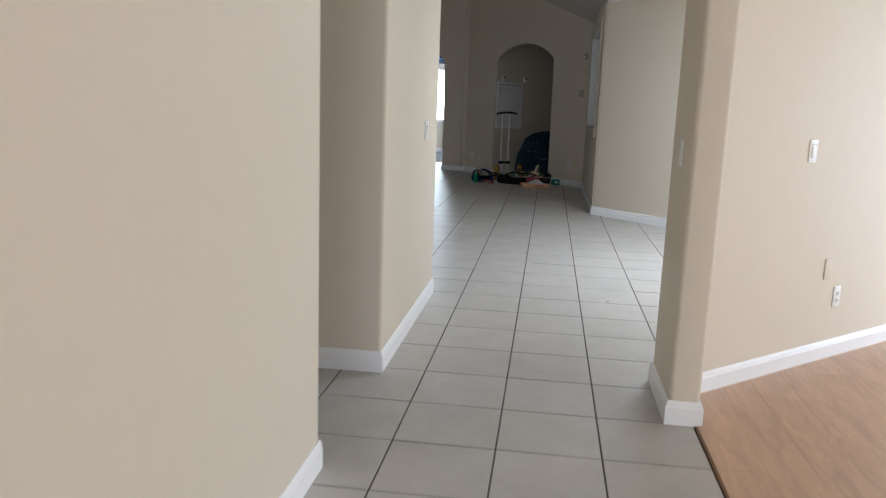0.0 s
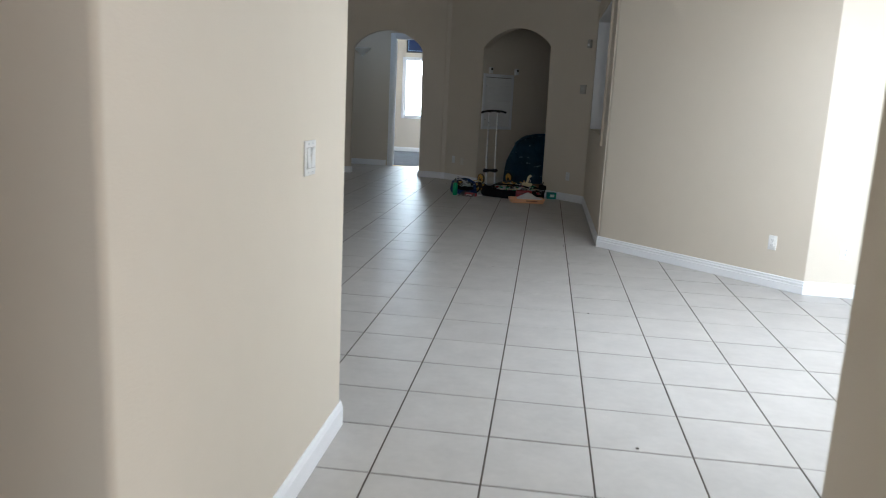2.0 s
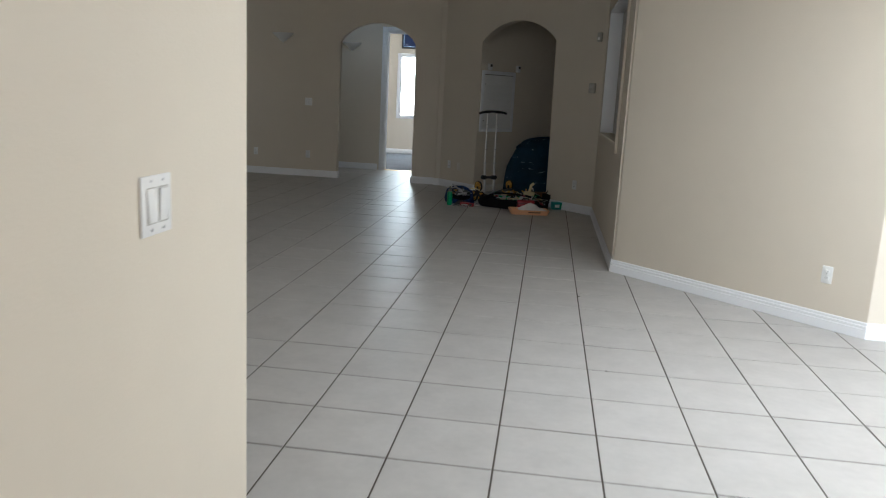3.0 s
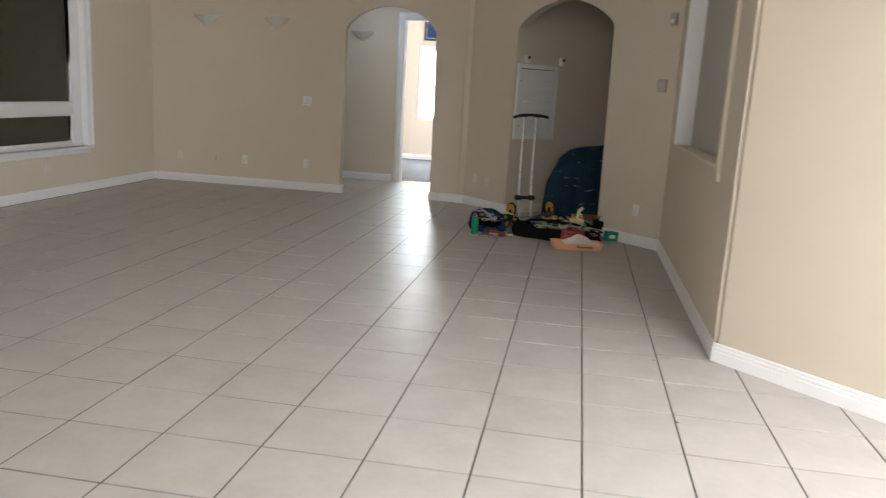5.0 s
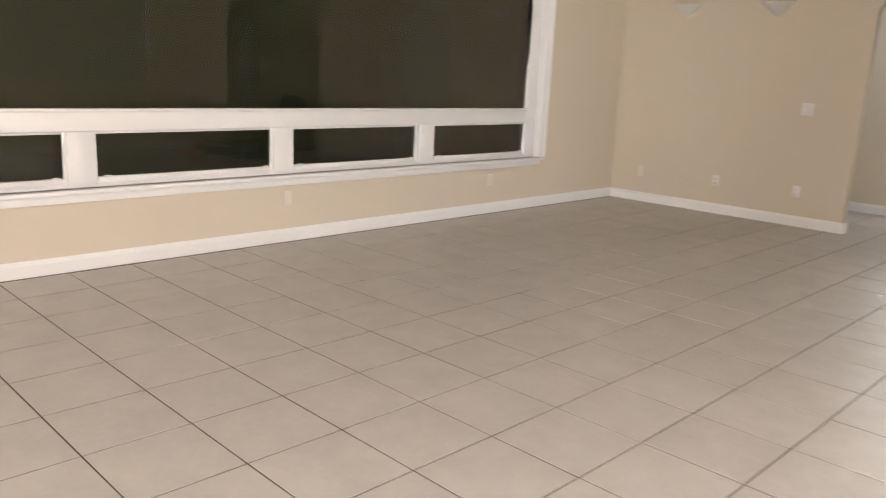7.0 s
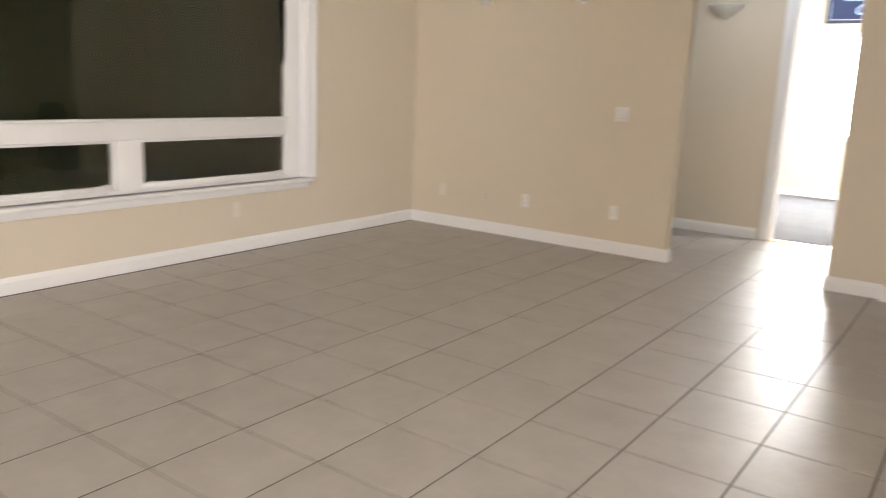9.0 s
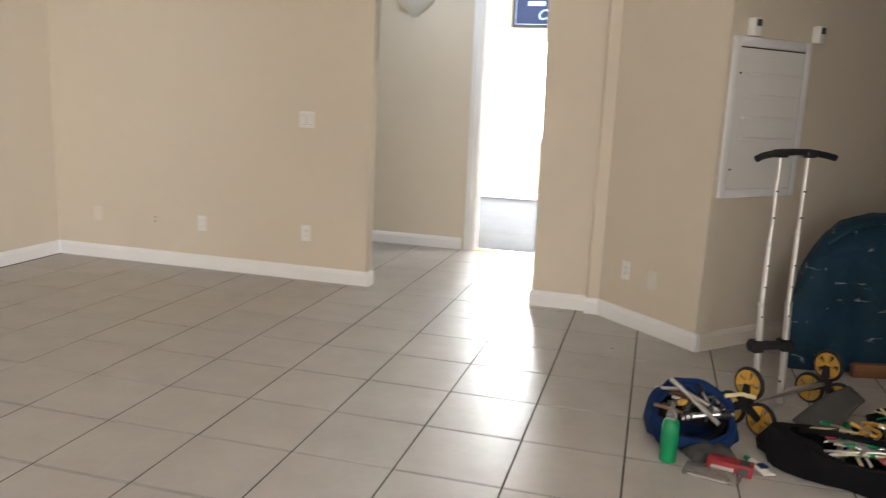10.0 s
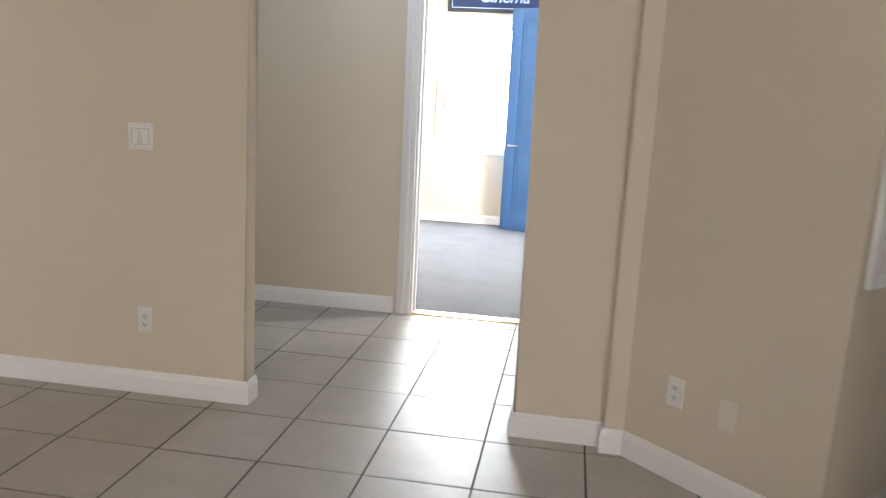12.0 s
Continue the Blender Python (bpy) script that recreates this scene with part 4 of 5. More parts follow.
# ---- stair-climbing hand cart ----
def hand_cart():
    ob = thing("hand_cart", "folded hand cart with aluminium tubes and yellow wheels", "hand cart")
    stand = pose(-0.655, 11.256, 0, 0, 0, 30)

    def stood(bm):
        """Set a piece of the upright frame in its place."""
        bmesh.ops.transform(bm, matrix=stand, verts=bm.verts[:])
        return bm

    for k, x in enumerate((-0.072, 0.072)):
        bm = bmesh.new()
        cyl(bm, (x + 0.018, -0.01, 0.03), (x, 0, 0.52), 0.0165)
        cyl(bm, (x, 0, 0.50), (x, 0, 0.86 if k else 0.80), 0.0135)
        cyl(bm, (x, 0, 0.78), (x, 0, 1.20), 0.0105)
        up = part("upright", stood(bm), ALU, ob)
        for z in (0.14, 0.46, 0.60, 0.70, 0.92, 1.04):
            bm = bmesh.new()
            cyl(bm, (x - 0.004, -0.0185, z), (x - 0.004, -0.008, z), 0.004, seg=8)
            part("lock_pin", stood(bm), BLACK, up)
        for z, rad in ((0.515, 0.019), (0.84 if k else 0.80, 0.016)):
            bm = bmesh.new()
            cyl(bm, (x, 0, z - 0.01), (x, 0, z + 0.01), rad)
            part("collar", stood(bm), STEEL, up)
    bm = bmesh.new()
    tube(bm, [(-0.20, -0.01, 1.182), (-0.165, -0.005, 1.196), (-0.08, 0, 1.212), (0, 0, 1.216), (0.08, 0, 1.216), (0.165, -0.005, 1.205), (0.21, -0.01, 1.194)], 0.0155, 10)
    rbox(bm, -0.105, -0.04, -0.018, 0.018, 1.19, 1.226, 0.008)
    rbox(bm, 0.045, 0.11, -0.018, 0.018, 1.192, 1.228, 0.008)
    part("handle", stood(bm), BLACK, ob, "black moulded grip")
    bm = bmesh.new()
    rbox(bm, -0.115, 0.12, -0.026, 0.026, 0.30, 0.333, 0.008)
    rbox(bm, -0.105, -0.05, -0.03, 0.03, 0.288, 0.345, 0.008)
    rbox(bm, 0.05, 0.105, -0.03, 0.03, 0.288, 0.345, 0.008)
    part("crosspiece", stood(bm), BLACK, ob)
    x, y = -0.655, 11.256
    a, b = Vector((-0.765, 10.965, 0.123)), Vector((-0.368, 11.378, 0.123))
    bm = bmesh.new()
    cyl(bm, a, b, 0.009)
    tube(bm, [a, (x - 0.065, y - 0.08, 0.10), (x - 0.062, y - 0.036, 0.05)], 0.01)
    tube(bm, [b, (x + 0.12, y + 0.05, 0.10), (x + 0.062, y + 0.036, 0.05)], 0.01)
    part("axle", bm, STEEL, ob)
    ax = (b - a).normalized()
    side = Vector((-ax.y, ax.x, 0)).normalized()
    for hub, turn in ((a, 90), (b, 90)):
        bm = bmesh.new()
        cyl(bm, hub - ax * 0.022, hub + ax * 0.012, 0.028)
        centres = []
        for k in range(3):
            t = radians(turn + 120 * k)
            c = hub + side * (0.092 * math.cos(t)) + Vector((0, 0, 0.092 * math.sin(t)))
            centres.append(c)
            dirn = (c - hub).normalized()
            e = dirn.cross(ax).normalized() * 0.02
            pts = [hub + e, hub - e, c - e * 0.7, c + e * 0.7]
            lo = [bm.verts.new(q - ax * 0.02) for q in pts]
            hi = [bm.verts.new(q - ax * 0.008) for q in pts]
            for i in range(4):
                bm.faces.new((lo[i], lo[(i + 1) % 4], hi[(i + 1) % 4], hi[i]))
            bm.faces.new(lo)
            bm.faces.new(hi)
        part("wheel_bracket", bm, BLACK, ob)
        for c in centres:
            rot = ax.to_track_quat("Z", "Y").to_matrix().to_4x4()
            bm = bmesh.new()
            prof = []
            for k in range(17):
                t = 2 * math.pi * k / 16
                prof.append((0.067 + 0.009 * math.cos(t), 0.012 * math.sin(t)))
            lathe(bm, prof, 28, Matrix.Translation(c) @ rot)
            wheel = part("wheel", bm, BLACK, ob, "black rubber tyre")
            bm = bmesh.new()
            for k in range(5):
                t = 2 * math.pi * k / 5
                w0, w1 = 0.26, 0.40
                pts = [(0.014, t - w1), (0.062, t - w0 * 1.45), (0.062, t + w0 * 1.45), (0.014, t + w1)]
                sub = bmesh.new()
                prism(sub, [(r * math.cos(q), r * math.sin(q)) for r, q in pts], -0.009, 0.009)
                add(bm, sub, Matrix.Translation(c) @ rot)
            cyl(bm, c - ax * 0.011, c + ax * 0.011, 0.020)
            for k in range(1):
                lathe(bm, [(0.056, -0.01), (0.064, -0.01), (0.064, 0.01), (0.056, 0.01), (0.056, -0.01)], 24, Matrix.Translation(c) @ rot)
            part("rim", bm, YELLOW, wheel, "yellow plastic rim")
    bm = bmesh.new()
    rbox(bm, -0.19, 0.16, -0.13, 0.10, 0.0, 0.008, 0.003, m=pose(x - 0.04, y - 0.05, 0.004, 2, -3, 12))
    part("foot_plate", bm, PALE, ob, "translucent grey foot plate")
    return ob


hand_cart()


# ---- tool clutter on the floor ----
def bag_shell(bm, rx, ry, h, seg=36, sag=0.03, seed=0.0, tip=0.0):
    """An open soft tub, rounded at its rim."""
    prof = [(0.80, 0.0), (0.97, 0.04 * h), (1.0, 0.35 * h), (0.97, 0.8 * h), (0.95, h), (0.88, 1.04 * h), (0.80, 0.98 * h), (0.80, 0.4 * h), (0.7, 0.12 * h), (0.0, 0.10 * h)]
    rings = []
    for r, z in prof:
        ring = []
        for k in range(seg):
            t = 2 * math.pi * k / seg
            w = 1 + sag * noise.noise(Vector((math.cos(t) * 2 + seed, math.sin(t) * 2, z * 9))) * 3
            zz = z * (1 + 0.9 * sag * 3 * noise.noise(Vector((math.cos(t) * 1.5, math.sin(t) * 1.5 + seed, 4)))) if z > 0 else 0.001
            zz *= 1 + tip * math.sin(t)
            ring.append(bm.verts.new((rx * r * w * math.cos(t), ry * r * w * math.sin(t), zz)))
        rings.append(ring)
    for a, b in zip(rings, rings[1:]):
        for k in range(seg):
            bm.faces.new((a[k], a[(k + 1) % seg], b[(k + 1) % seg], b[k]))
    bm.faces.new(rings[0][::-1])


ob = thing("blue_tool_bag", "open blue nylon tool bag full of hand tools", "tool bag", pose(-1.0, 10.80, 0, 0, 0, 20))
bm = bmesh.new()
bag_shell(bm, 0.19, 0.165, 0.130, seed=1.3, sag=0.08, tip=0.58)
part("shell", bm, BLUE, ob)
bm = bmesh.new()
bag_shell(bm, 0.152, 0.128, 0.10, seed=4.0, tip=0.5)
part("lining", bm, CLOTH, ob)
bm = bmesh.new()
tube(bm, [(-0.12, 0.07, 0.13), (-0.06, 0.10, 0.20), (0.02, 0.10, 0.19), (0.08, 0.08, 0.14)], 0.009)
part("carry_strap", bm, BLUE, ob)


def tool(kind, label, pts, r, mat, grip=None):
    """A long hand tool with a shaft and, where it has one, a grip."""
    ob = thing(kind, label, "tool", group="loose hand tools")
    bm = bmesh.new()
    tube(bm, pts, r, 8)
    part("shaft", bm, mat, ob)
    if grip:
        bm = bmesh.new()
        tube(bm, [pts[0], Vector(pts[0]).lerp(Vector(pts[1]), 0.45)], r * 1.9, 10)
        part("grip", bm, grip, ob)
    return ob


B = Vector((-1.0, 10.80, 0))
tool("wrench", "chrome wrench lying across the blue tool bag", [B + Vector((-0.10, 0.02, 0.24)), B + Vector((0.0, -0.04, 0.18)), B + Vector((0.10, -0.12, 0.12))], 0.011, STEEL)
tool("pry_bar", "steel pry bar sticking out of the blue bag", [B + Vector((-0.16, 0.06, 0.18)), B + Vector((-0.05, 0.02, 0.20)), B + Vector((0.06, -0.05, 0.17))], 0.008, STEEL)
tool("screwdriver", "screwdriver with a black grip in the blue bag", [B + Vector((0.02, 0.10, 0.20)), B + Vector((0.06, 0.02, 0.16)), B + Vector((0.09, -0.05, 0.13))], 0.006, STEEL, BLACK)
tool("paint_scraper", "pale wooden scraper handle in the blue bag", [B + Vector((0.13, 0.04, 0.19)), B + Vector((0.20, 0.09, 0.19)), B + Vector((0.26, 0.12, 0.17))], 0.009, CREAM)
tool("chisel", "steel chisel with a yellow grip in the blue bag", [B + Vector((-0.06, -0.06, 0.17)), B + Vector((0.0, 0.0, 0.16)), B + Vector((0.05, 0.05, 0.14))], 0.007, STEEL, YELLOW)
rng = random.Random(11)
for k in range(16):
    a, l = rng.uniform(0, 2 * math.pi), rng.uniform(0.05, 0.11)
    c = B + Vector((rng.uniform(-0.09, 0.10), rng.uniform(-0.08, 0.08), 0.125 + rng.uniform(-0.01, 0.04)))
    d = Vector((math.cos(a), math.sin(a), rng.uniform(-0.25, 0.25))) * l
    kind, label, mat, grip = (("socket_bar", "small steel bar among tools in the blue bag", STEEL, None), ("screwdriver", "short screwdriver among tools in the blue bag", STEEL, BLACK),
                              ("pliers", "dark pliers among tools in the blue bag", GREY, None), ("putty_knife", "brown-handled putty knife in the blue bag", BOARD, None))[k % 4]
    tool(kind, label, [c - d, c + Vector((0, 0, 0.004)), c + d], rng.uniform(0.006, 0.011), mat, grip)
tool("file", "dark steel file inside the blue bag", [B + Vector((-0.10, -0.02, 0.15)), B + Vector((0.0, 0.04, 0.16)), B + Vector((0.09, 0.09, 0.16))], 0.008, GREY)

ob = thing("spray_bottle", "green plastic bottle with a clear nozzle cap", "bottle", pose(-1.095, 10.53, 0))
bm = bmesh.new()
lathe(bm, [(0.0, 0.0), (0.03, 0.0), (0.034, 0.006), (0.034, 0.15), (0.030, 0.168), (0.018, 0.178), (0.0, 0.178)], 24)
part("body", bm, GREEN, ob)
bm = bmesh.new()
lathe(bm, [(0.0, 0.176), (0.02, 0.176), (0.022, 0.20), (0.012, 0.215), (0.007, 0.245), (0.0, 0.246)], 16)
part("cap", bm, CLEAR, ob, "cloudy plastic nozzle cap")
bm = bmesh.new()
lathe(bm, [(0.0345, 0.03), (0.0348, 0.03), (0.0348, 0.055), (0.0345, 0.055)], 24, None, 1.6)
part("label_band", bm, PAPER, ob)


def carton(name, label, x, y, yaw, sx, sy, sz, mat, bars, lift=0.0, tilt=0.0):
    ob = thing(name, label, "box", pose(x, y, lift, tilt, 0, yaw))
    bm = bmesh.new()
    rbox(bm, -sx / 2, sx / 2, -sy / 2, sy / 2, 0, sz, 0.003)
    part("carton", bm, mat, ob)
    for a, b, c, d, mm in bars:
        bm = bmesh.new()
        box(bm, a * sx, b * sx, -sy / 2 - 0.0012, -sy / 2 + 0.001, c * sz, d * sz)
        box(bm, a * sx, b * sx, -sy / 2 * 0.7, sy / 2 * 0.7, sz - 0.001, sz + 0.0012) if c < 0.2 else None
        part("print_bar", bm, mm, ob, smooth=False)
    return ob


carton("red_carton", "red cardboard carton with grey print on the tiles", -0.86, 10.52, -12, 0.17, 0.065, 0.045, RED, ((-0.4, 0.1, 0.3, 0.6, PALE), (0.2, 0.42, 0.15, 0.8, GREY)))
carton("blister_pack", "empty clear plastic blister pack lying on the tiles", -0.93, 10.45, -14, 0.21, 0.09, 0.018, CLEAR, ((-0.4, 0.3, 0.3, 0.6, PALE),))
ob = thing("caulk_tube", "small white squeeze tube with a green cap", "tube", pose(-0.75, 10.56, 0.018, 0, 0, 118))
bm = bmesh.new()
sec = [(-0.07, 0.028, 0.003), (-0.03, 0.026, 0.012), (0.02, 0.020, 0.017), (0.05, 0.014, 0.014)]
rings = [[bm.verts.new((x, w * math.cos(t), h * math.sin(t))) for t in (2 * math.pi * k / 14 for k in range(14))] for x, w, h in sec]
for a, b in zip(rings, rings[1:]):
    for k in range(14):
        bm.faces.new((a[k], a[(k + 1) % 14], b[(k + 1) % 14], b[k]))
bm.faces.new(rings[0][::-1])
bm.faces.new(rings[-1])
part("body", bm, PAPER, ob)
bm = bmesh.new()
cyl(bm, (0.048, 0, 0), (0.085, 0, 0), 0.013, 0.010)
part("cap", bm, GREEN, ob, "green plastic cap")
bm = bmesh.new()
rbox(bm, -0.04, 0.0, -0.018, 0.018, 0.0125, 0.0165, 0.001)
part("print_bar", bm, BLUE, ob)

bm = bmesh.new()
grid = []
for a in range(15):
    row = []
    for b in range(10):
        x, y = -0.10 + 0.20 * a / 14, -0.055 + 0.11 * b / 9
        e = (1 - (2 * a / 14 - 1) ** 2) * (1 - (2 * b / 9 - 1) ** 2)
        row.append(bm.verts.new((x, y + 0.02 * noise.noise(Vector((x * 14, 3, 1))), 0.005 + 0.05 * e ** 0.5 + 0.022 * noise.noise(Vector((x * 26, y * 26, 7))) * e ** 0.5)))
    grid.append(row)
for a in range(14):
    for b in range(9):
        bm.faces.new((grid[a][b], grid[a + 1][b], grid[a + 1][b + 1], grid[a][b + 1]))
glove = finish("work_glove", bm, GREY, True, 80)
glove.modifiers.new("thickness", "SOLIDIFY").thickness = 0.004
tagged(glove, "crumpled dark grey work glove beside the blue bag", "glove")
glove.matrix_world = pose(-0.93, 10.625, 0, 0, 0, 28)

ob = thing("black_tool_bag", "open black nylon tool bag heaped with tools", "tool bag", pose(-0.28, 10.63, 0, 0, 0, -13))
bm = bmesh.new()
bag_shell(bm, 0.44, 0.205, 0.125, seed=7.1, sag=0.08)
part("shell", bm, CLOTH, ob)
red = thing("red_case", "small dark red case against the black tool bag", "case", pose(-0.10, 10.385, 0, 0, 0, 8))
bm = bmesh.new()
rbox(bm, -0.11, 0.11, -0.05, 0.05, 0.0, 0.145, 0.016, 4)
part("shell", bm, RED, red)
bm = bmesh.new()
rbox(bm, -0.112, 0.112, -0.052, 0.052, 0.105, 0.112, 0.002)
part("seam", bm, BLACK, red)
bm = bmesh.new()
tube(bm, [(-0.04, 0, 0.143), (-0.035, 0, 0.165), (0.035, 0, 0.165), (0.04, 0, 0.143)], 0.006)
part("handle", bm, BLACK, red)
bm = bmesh.new()
tube(bm, [(-0.32, 0.0, 0.14), (-0.2, -0.10, 0.19), (0.0, -0.13, 0.20), (0.2, -0.10, 0.19), (0.30, 0.0, 0.15)], 0.012)
part("carry_strap", bm, CLOTH, ob)
bm = bmesh.new()
A, B, CC, D = Vector((-0.32, 11.16, 0.20)), Vector((-0.30, 10.975, 0.205)), Vector((-0.475, 10.68, 0.135)), Vector((-0.60, 10.83, 0.13))
grid = []
for a in range(13):
    u, row = a / 12, []
    for b in range(9):
        v = b / 8
        p = (D * (1 - v) + CC * v) * (1 - u) + (A * (1 - v) + B * v) * u
        row.append(bm.verts.new(p + Vector((0, 0, 0.022 * math.sin(math.pi * u) - 0.012 * (1 - u) * math.sin(math.pi * v)))))
    grid.append(row)
for a in range(12):
    for b in range(8):
        bm.faces.new((grid[a][b], grid[a + 1][b], grid[a + 1][b + 1], grid[a][b + 1]))
flap = finish("lid_panel", bm, GREY, True, 60)
flap.modifiers.new("thickness", "SOLIDIFY").thickness = 0.008
tagged(flap, "stiff grey panel leaning over the black tool bag", "panel")

C = Vector((-0.25, 10.60, 0))
kinds = (("hammer", "hammer with a dark grip in the black bag", STEEL, BLACK), ("screwdriver", "screwdriver with a red grip in the black bag", STEEL, RED),
         ("paint_brush", "paint brush with a pale handle in the black bag", CREAM, None), ("wrench", "steel wrench in the black tool bag", STEEL, None),
         ("pliers", "pliers with green grips in the black bag", STEEL, GREEN), ("marker", "white marker pen in the black bag", PAPER, None))
rng = random.Random(5)
for k in range(66):
    kind, label, mat, grip = kinds[k % 6]
    u, v = rng.uniform(-0.22, 0.36), rng.uniform(-0.06, 0.13)
    a = rng.uniform(0, 2 * math.pi)
    l = rng.uniform(0.07, 0.13)
    z = 0.115 + rng.uniform(-0.03, 0.05)
    dz = rng.uniform(-0.03, 0.05)
    p0 = C + Vector((u * 0.97 - l * math.cos(a), v - u * 0.22 - l * math.sin(a), z + dz))
    p2 = C + Vector((u * 0.97 + l * math.cos(a), v - u * 0.22 + l * math.sin(a), z - dz))
    tool(kind, label, [p0, (p0 + p2) / 2 + Vector((0, 0, 0.006)), p2], rng.uniform(0.0035, 0.008), mat, grip)
ob = thing("black_tool_pouch", "open black pouch stuffed with thin green and pale rods", "tool pouch", pose(-0.10, 10.93, 0, 0, 0, -20))
bm = bmesh.new()
bag_shell(bm, 0.21, 0.13, 0.13, seed=2.4, sag=0.08)
part("shell", bm, CLOTH, ob)
rods = (("plastic_rod", "thin green plastic rod in the black pouch", GREEN), ("wooden_stick", "thin pale stick in the black pouch", CREAM), ("steel_rod", "thin steel rod in the black pouch", STEEL), ("cable_tie", "thin black plastic strip in the black pouch", BLACK))
for k in range(26):
    kind, label, mat = rods[k % 4]
    a, l = rng.uniform(0, 2 * math.pi), rng.uniform(0.05, 0.11)
    c = Vector((-0.10 + rng.uniform(-0.15, 0.15), 10.93 + rng.uniform(-0.09, 0.09), 0.125 + rng.uniform(-0.01, 0.04)))
    d = Vector((l * math.cos(a), l * math.sin(a), rng.uniform(-0.02, 0.05)))
    tool(kind, label, [c - d, c + Vector((0, 0, 0.005)), c + d], rng.uniform(0.003, 0.006), mat)


def spring_clamp(x, y, z, yaw):
    ob = thing("spring_clamp", "small yellow plastic clamp on top of the black bag", "clamp", pose(x, y, z, 20, 10, yaw), group="spring clamps")
    for s in (-1, 1):
        bm = bmesh.new()
        tube(bm, [(0.0, s * 0.006, 0), (0.025, s * 0.028, 0.004), (0.055, s * 0.020, 0.0), (0.075, s * 0.004, 0)], 0.007, 8)
        tube(bm, [(0.0, s * 0.006, 0), (-0.03, s * 0.020, 0.006), (-0.055, s * 0.030, 0.012)], 0.008, 8)
        part("jaw", bm, YELLOW, ob)
    bm = bmesh.new()
    lathe(bm, [(0.012, -0.009), (0.020, -0.009), (0.020, 0.009), (0.012, 0.009), (0.012, -0.009)], 18)
    part("spring", bm, STEEL, ob)
    return ob


spring_clamp(-0.37, 10.66, 0.185, 30)
spring_clamp(-0.30, 10.70, 0.20, 140)
spring_clamp(-0.12, 10.62, 0.22, -70)
ob = thing("trigger_sprayer", "cream and white trigger sprayer lying on the bag", "sprayer", pose(-0.06, 10.60, 0.20, 0, 0, 40))
bm = bmesh.new()
tube(bm, [(-0.03, 0, 0.0), (0.0, 0, 0.06), (0.01, 0, 0.11), (0.05, 0, 0.135)], 0.018, 12)
rbox(bm, -0.09, 0.06, -0.03, 0.03, -0.02, 0.03, 0.012, 3)
part("body", bm, CREAM, ob)
bm = bmesh.new()
tube(bm, [(0.01, 0, 0.09), (0.045, 0, 0.07), (0.05, 0, 0.04)], 0.006)
part("trigger", bm, PAPER, ob)

ob = thing("orange_tray", "shallow orange plastic tray holding a white cloth", "tray", pose(-0.055, 10.215, 0, 0, 0, 10))
bm = bmesh.new()
outer = rounded([(-0.24, -0.13), (0.24, -0.13), (0.24, 0.13), (-0.24, 0.13)], {0, 1, 2, 3}, 0.035, 5)
inner = [(x * 0.90, y * 0.87) for x, y in outer]
n = len(outer)
rows = [[bm.verts.new((x * s, y * s, z)) for x, y in pts] for pts, s, z in ((outer, 0.93, 0.001), (outer, 0.99, 0.03), (outer, 1.03, 0.055), (outer, 1.02, 0.06), (inner, 1.0, 0.052), (inner, 0.95, 0.012))]
for a, b in zip(rows, rows[1:]):
    for k in range(n):
        bm.faces.new((a[k], a[(k + 1) % n], b[(k + 1) % n], b[k]))
bm.faces.new(rows[0][::-1])
bm.faces.new(rows[-1])
part("basin", bm, ORANGE, ob)
bm = bmesh.new()
rbox(bm, -0.02, 0.13, -0.1375, -0.128, 0.028, 0.043, 0.002)
part("label_strip", bm, BOARD, ob)
bm = bmesh.new()
grid = []
for a in range(17):
    row = []
    for b in range(13):
        x, y = -0.16 + 0.36 * a / 16, -0.08 + 0.19 * b / 12
        z = 0.045 + 0.085 * math.exp(-((x - 0.0) ** 2 / 0.012 + (y - 0.03) ** 2 / 0.005)) + 0.014 * noise.noise(Vector((x * 22, y * 22, 1)))
        row.append(bm.verts.new((x + 0.01 * noise.noise(Vector((x * 30, y * 30, 5))), y, max(z, 0.03))))
    grid.append(row)
for a in range(16):
    for b in range(12):
        bm.faces.new((grid[a][b], grid[a + 1][b], grid[a + 1][b + 1], grid[a][b + 1]))
cloth = finish("cloth", bm, PAPER, True, 80)
cloth.modifiers.new("thickness", "SOLIDIFY").thickness = 0.004
tagged(cloth, "crumpled white cloth heaped in an orange tray", "cloth")
cloth.matrix_world = pose(-0.03, 10.225, 0.004, 0, 0, 10)

carton("teal_carton", "small teal carton standing by the alcove wall", 0.30, 10.80, 20, 0.14, 0.09, 0.095, TEAL, ((-0.3, 0.15, 0.3, 0.7, PAPER), (0.22, 0.4, 0.2, 0.8, GREEN)))
ob = thing("black_pouch", "slumped black pouch beside the tool bag", "pouch", pose(0.20, 11.02, 0, 0, 0, 30))
bm = bmesh.new()
bag_shell(bm, 0.11, 0.08, 0.17, seed=3.2, sag=0.06)
part("shell", bm, CLOTH, ob)
bm = bmesh.new()
tube(bm, [(-0.07, 0, 0.16), (-0.04, -0.02, 0.22), (0.03, -0.02, 0.23), (0.07, 0.0, 0.17)], 0.008)
part("carry_strap", bm, CLOTH, ob)
bm = bmesh.new()
grid = [[bm.verts.new((-0.16 + 0.32 * a / 14, -0.12 + 0.24 * b / 10, 0.006 + 0.03 * abs(noise.noise(Vector((a * 0.3, b * 0.35, 2)))))) for b in range(11)] for a in range(15)]
for a in range(14):
    for b in range(10):
        bm.faces.new((grid[a][b], grid[a + 1][b], grid[a + 1][b + 1], grid[a][b + 1]))
sheet = finish("plastic_sheet", bm, PALE, True, 80)
sheet.modifiers.new("thickness", "SOLIDIFY").thickness = 0.003
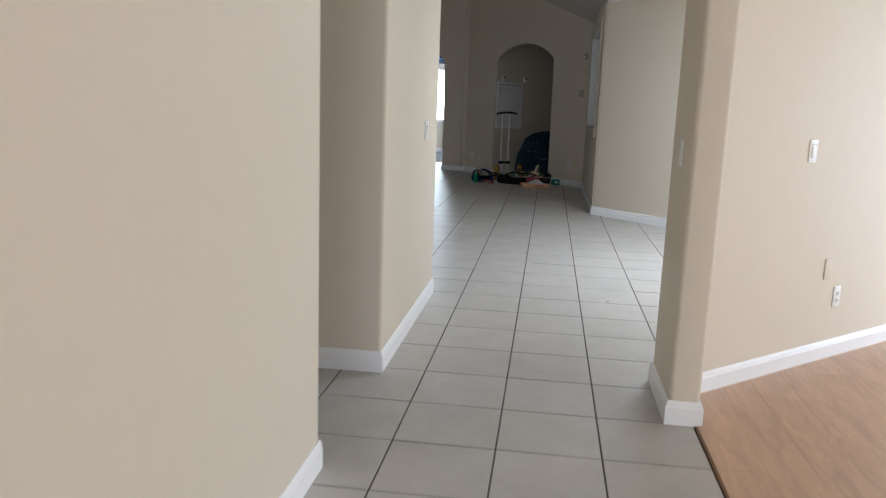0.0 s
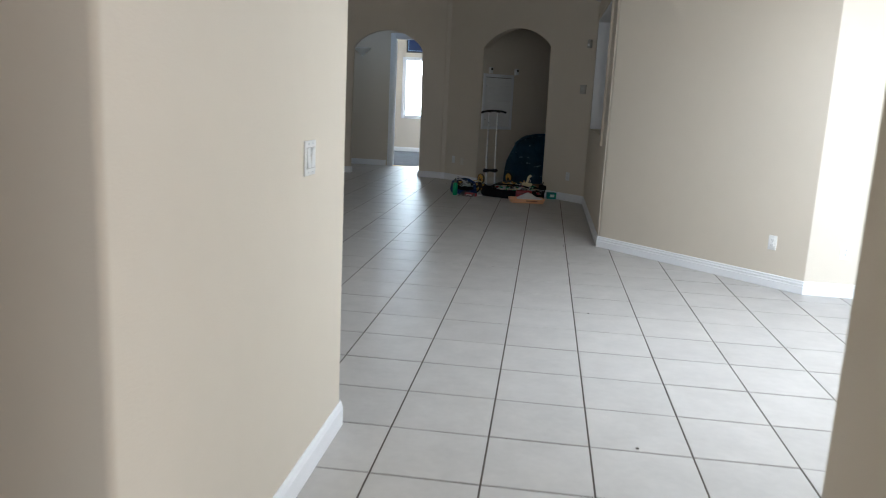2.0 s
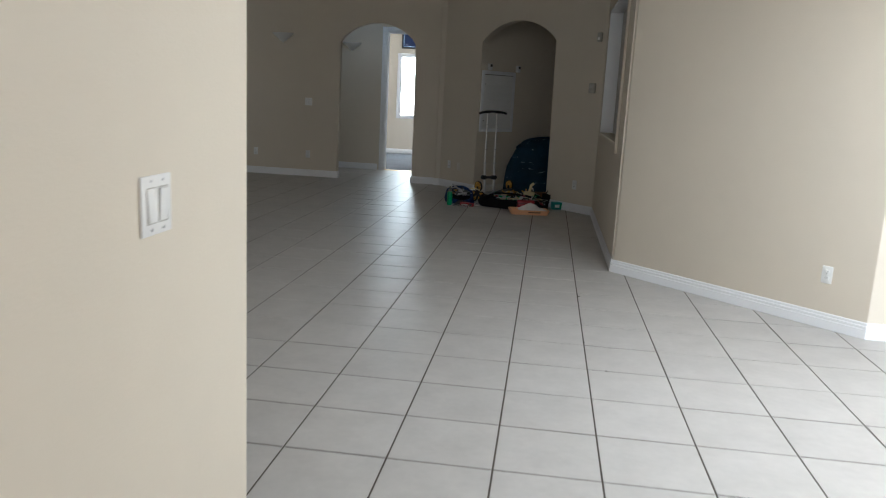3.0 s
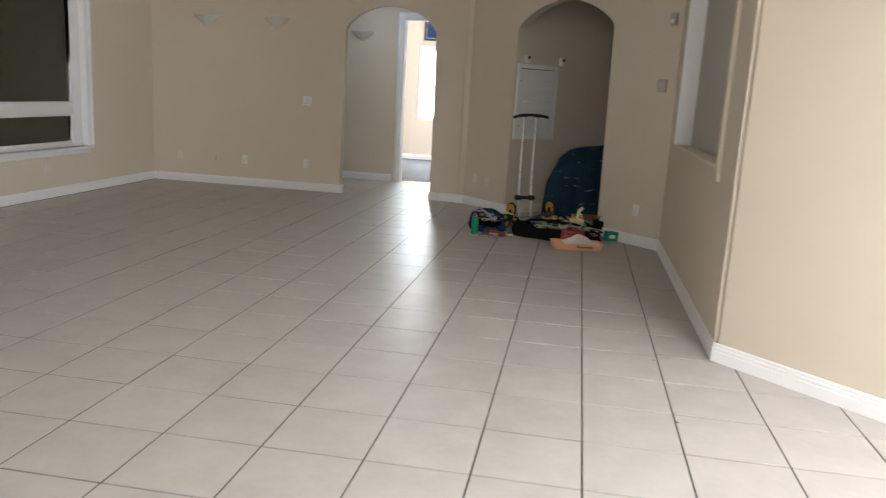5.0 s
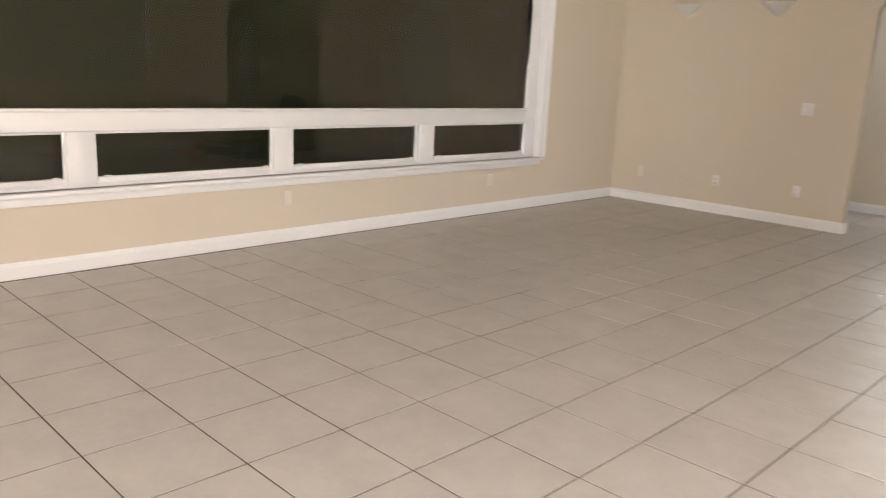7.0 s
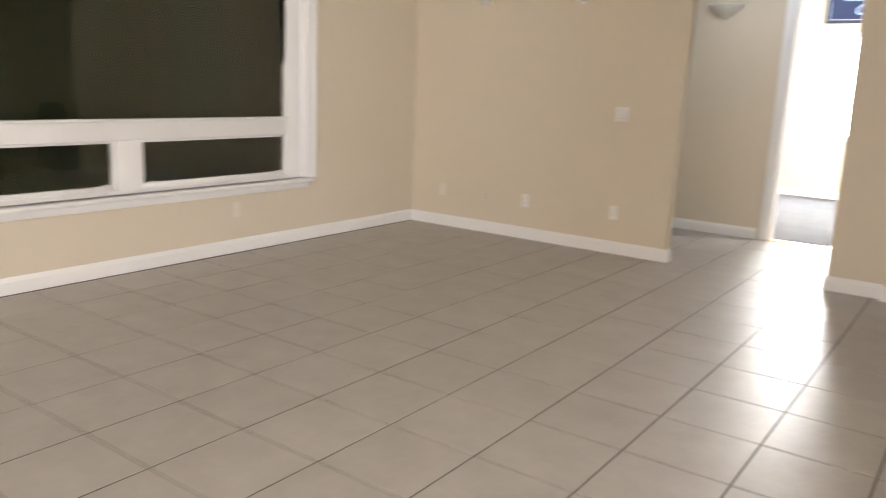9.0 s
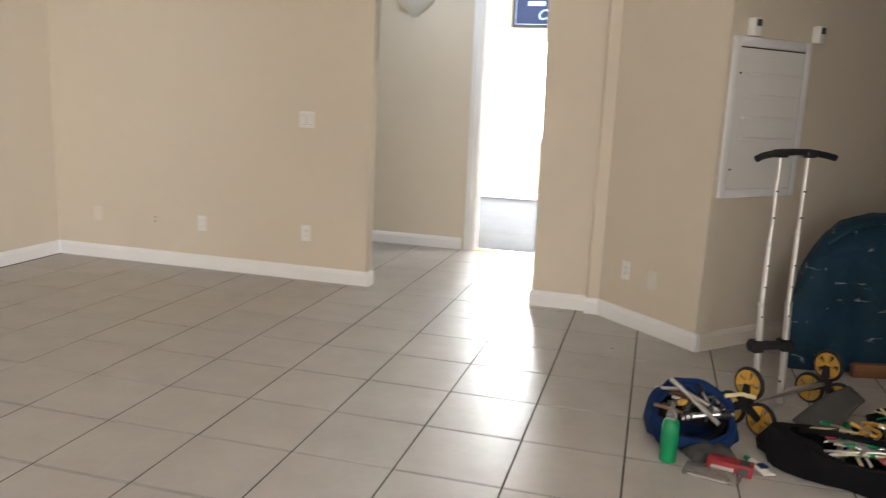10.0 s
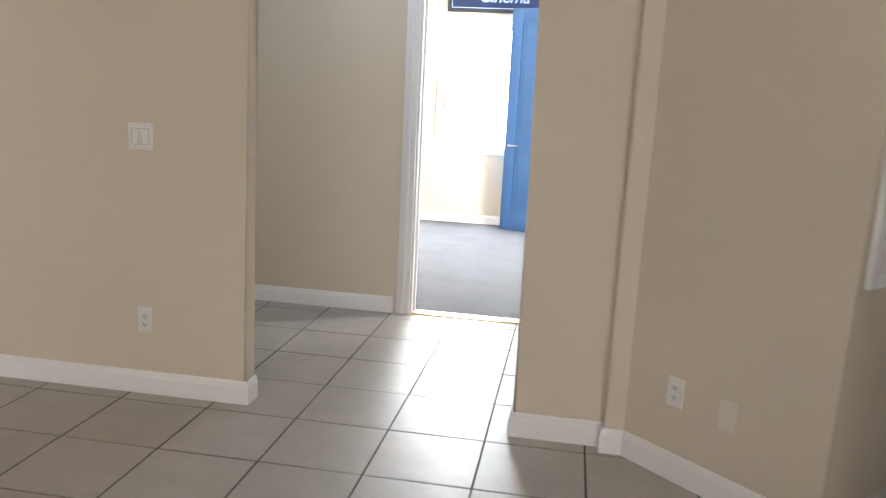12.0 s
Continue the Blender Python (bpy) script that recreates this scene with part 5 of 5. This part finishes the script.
tagged(sheet, "crumpled clear grey plastic sheet on the tiles", "plastic sheet")
sheet.matrix_world = pose(-0.80, 11.28, 0, 0, 0, 25)

# specks on the tiles
for x, y in ((-1.394, 11.91), (0.421, 5.09), (0.40, 7.05), (0.618, 2.546), (0.521, 4.61), (0.43, 6.20)):
    bm = bmesh.new()
    bmesh.ops.create_icosphere(bm, subdivisions=1, radius=0.007, matrix=Matrix.Diagonal((1.3, 0.9, 0.35, 1)))
    tagged(finish("debris_speck", bm, SPOT), "tiny dark crumb on the tile floor", "debris", group="debris specks").location = (x, y, 0.003)

# ---- wood floor ----
bm = bmesh.new()
prism(bm, [(0.85, -6.1), (5.6, -6.1), (5.6, 5.04), (0.85, 0.75)], -0.02, 0.002)
wood = structure("floor_wood", bm, WOOD, "light oak plank floor beside the tiles", "floor")
bm = bmesh.new()
box(bm, 0.844, 0.852, -6.1, 0.44, -0.004, 0.005)
structure("trim_floor_edge", bm, BOARD, "dark wood transition strip between tile and oak", "trim")

# ---- tile floor, piece by piece ----
def tile_mesh():
    h, c = T / 2 - 0.0040, 0.0011
    bm = bmesh.new()
    lo = [bm.verts.new((sx * h, sy * h, -0.008)) for sx, sy in ((-1, -1), (1, -1), (1, 1), (-1, 1))]
    md = [bm.verts.new((sx * h, sy * h, -c * 0.7)) for sx, sy in ((-1, -1), (1, -1), (1, 1), (-1, 1))]
    hi = [bm.verts.new((sx * (h - c), sy * (h - c), 0)) for sx, sy in ((-1, -1), (1, -1), (1, 1), (-1, 1))]
    for a, b in ((lo, md), (md, hi)):
        for k in range(4):
            bm.faces.new((a[k], a[(k + 1) % 4], b[(k + 1) % 4], b[k]))
    bm.faces.new(hi)
    me = bpy.data.meshes.new("tile")
    bm.to_mesh(me)
    bm.free()
    me.materials.append(TILE)
    return me


def tiled(i, j):
    """Whether the cell is laid with tile."""
    x, y = (i + 0.5) * T, (j + 0.5) * T
    if x > 0.84 and y < 0.72 + (x - 0.86) * 0.89:
        return False
    if y > YN + 0.35 and not -5.2 < x < -1.5:
        return x > -1.5 and y < 14.0
    return XW - 0.1 < x < 5.7 and -6.0 < y < YH + 0.2


one = tile_mesh()
near, rest = [], []
for j in range(-15, 35):
    for i in range(-15, 14):
        if tiled(i, j):
            walked = (-2 <= i <= 2 and -2 <= j < 6) or (-5 <= i <= 3 and 6 <= j < 16) or (-9 <= i <= 1 and 16 <= j < 25) or (-9 <= i <= -2 and 25 <= j < 33)
            (near if walked and len(near) < 300 else rest).append((i, j))
for i, j in near:
    ob = new("tile", one)
    ob.parent = floor
    ob.matrix_world = pose((i + 0.5) * T, (j + 0.5) * T, random.uniform(-0.0006, 0.0004), random.uniform(-0.16, 0.16), random.uniform(-0.16, 0.16), random.choice((0, 90, 180, 270)))
verts, faces = [], []
base = [v.co.copy() for v in one.vertices]
quads = [tuple(p.vertices) for p in one.polygons]
for i, j in rest:
    k = len(verts)
    dz = random.uniform(-0.0006, 0.0004)
    ax, ay = random.uniform(-0.0026, 0.0026), random.uniform(-0.0026, 0.0026)
    verts += [(v.x + (i + 0.5) * T, v.y + (j + 0.5) * T, v.z + dz + ax * v.x + ay * v.y) for v in base]
    faces += [tuple(k + q for q in f) for f in quads]
me = bpy.data.meshes.new("tile_field")
me.from_pydata(verts, [], faces)
me.materials.append(TILE)
field = new("tile_field", me)
field.parent = floor
tagged(field, "cream ceramic floor tiles", kind="stuff")

# ---- oak planks, piece by piece ----
def plank_mesh(length, width):
    bm = bmesh.new()
    rbox(bm, 0.0002, width - 0.0002, 0.0002, length - 0.0002, -0.012, 0.0, 0.0005, 1)
    me = bpy.data.meshes.new("plank")
    bm.to_mesh(me)
    bm.free()
    me.materials.append(WOOD)
    return me


PW, PL = 0.19, 1.3
plank = plank_mesh(PL, PW)
for k in range(17):
    x = 0.853 + k * PW
    y = 0.76 + (x + PW - 0.86) * 0.909 + 0.04
    share = random.uniform(0.3, 1.0)
    while y > -3.2:
        ob = new("plank", plank)
        ob.parent = wood
        y -= PL * share
        ob.matrix_world = pose(x, y, 0.007 + random.uniform(-0.0004, 0.0004)) @ Matrix.Diagonal((1, share, 1, 1))
        share = 1.0
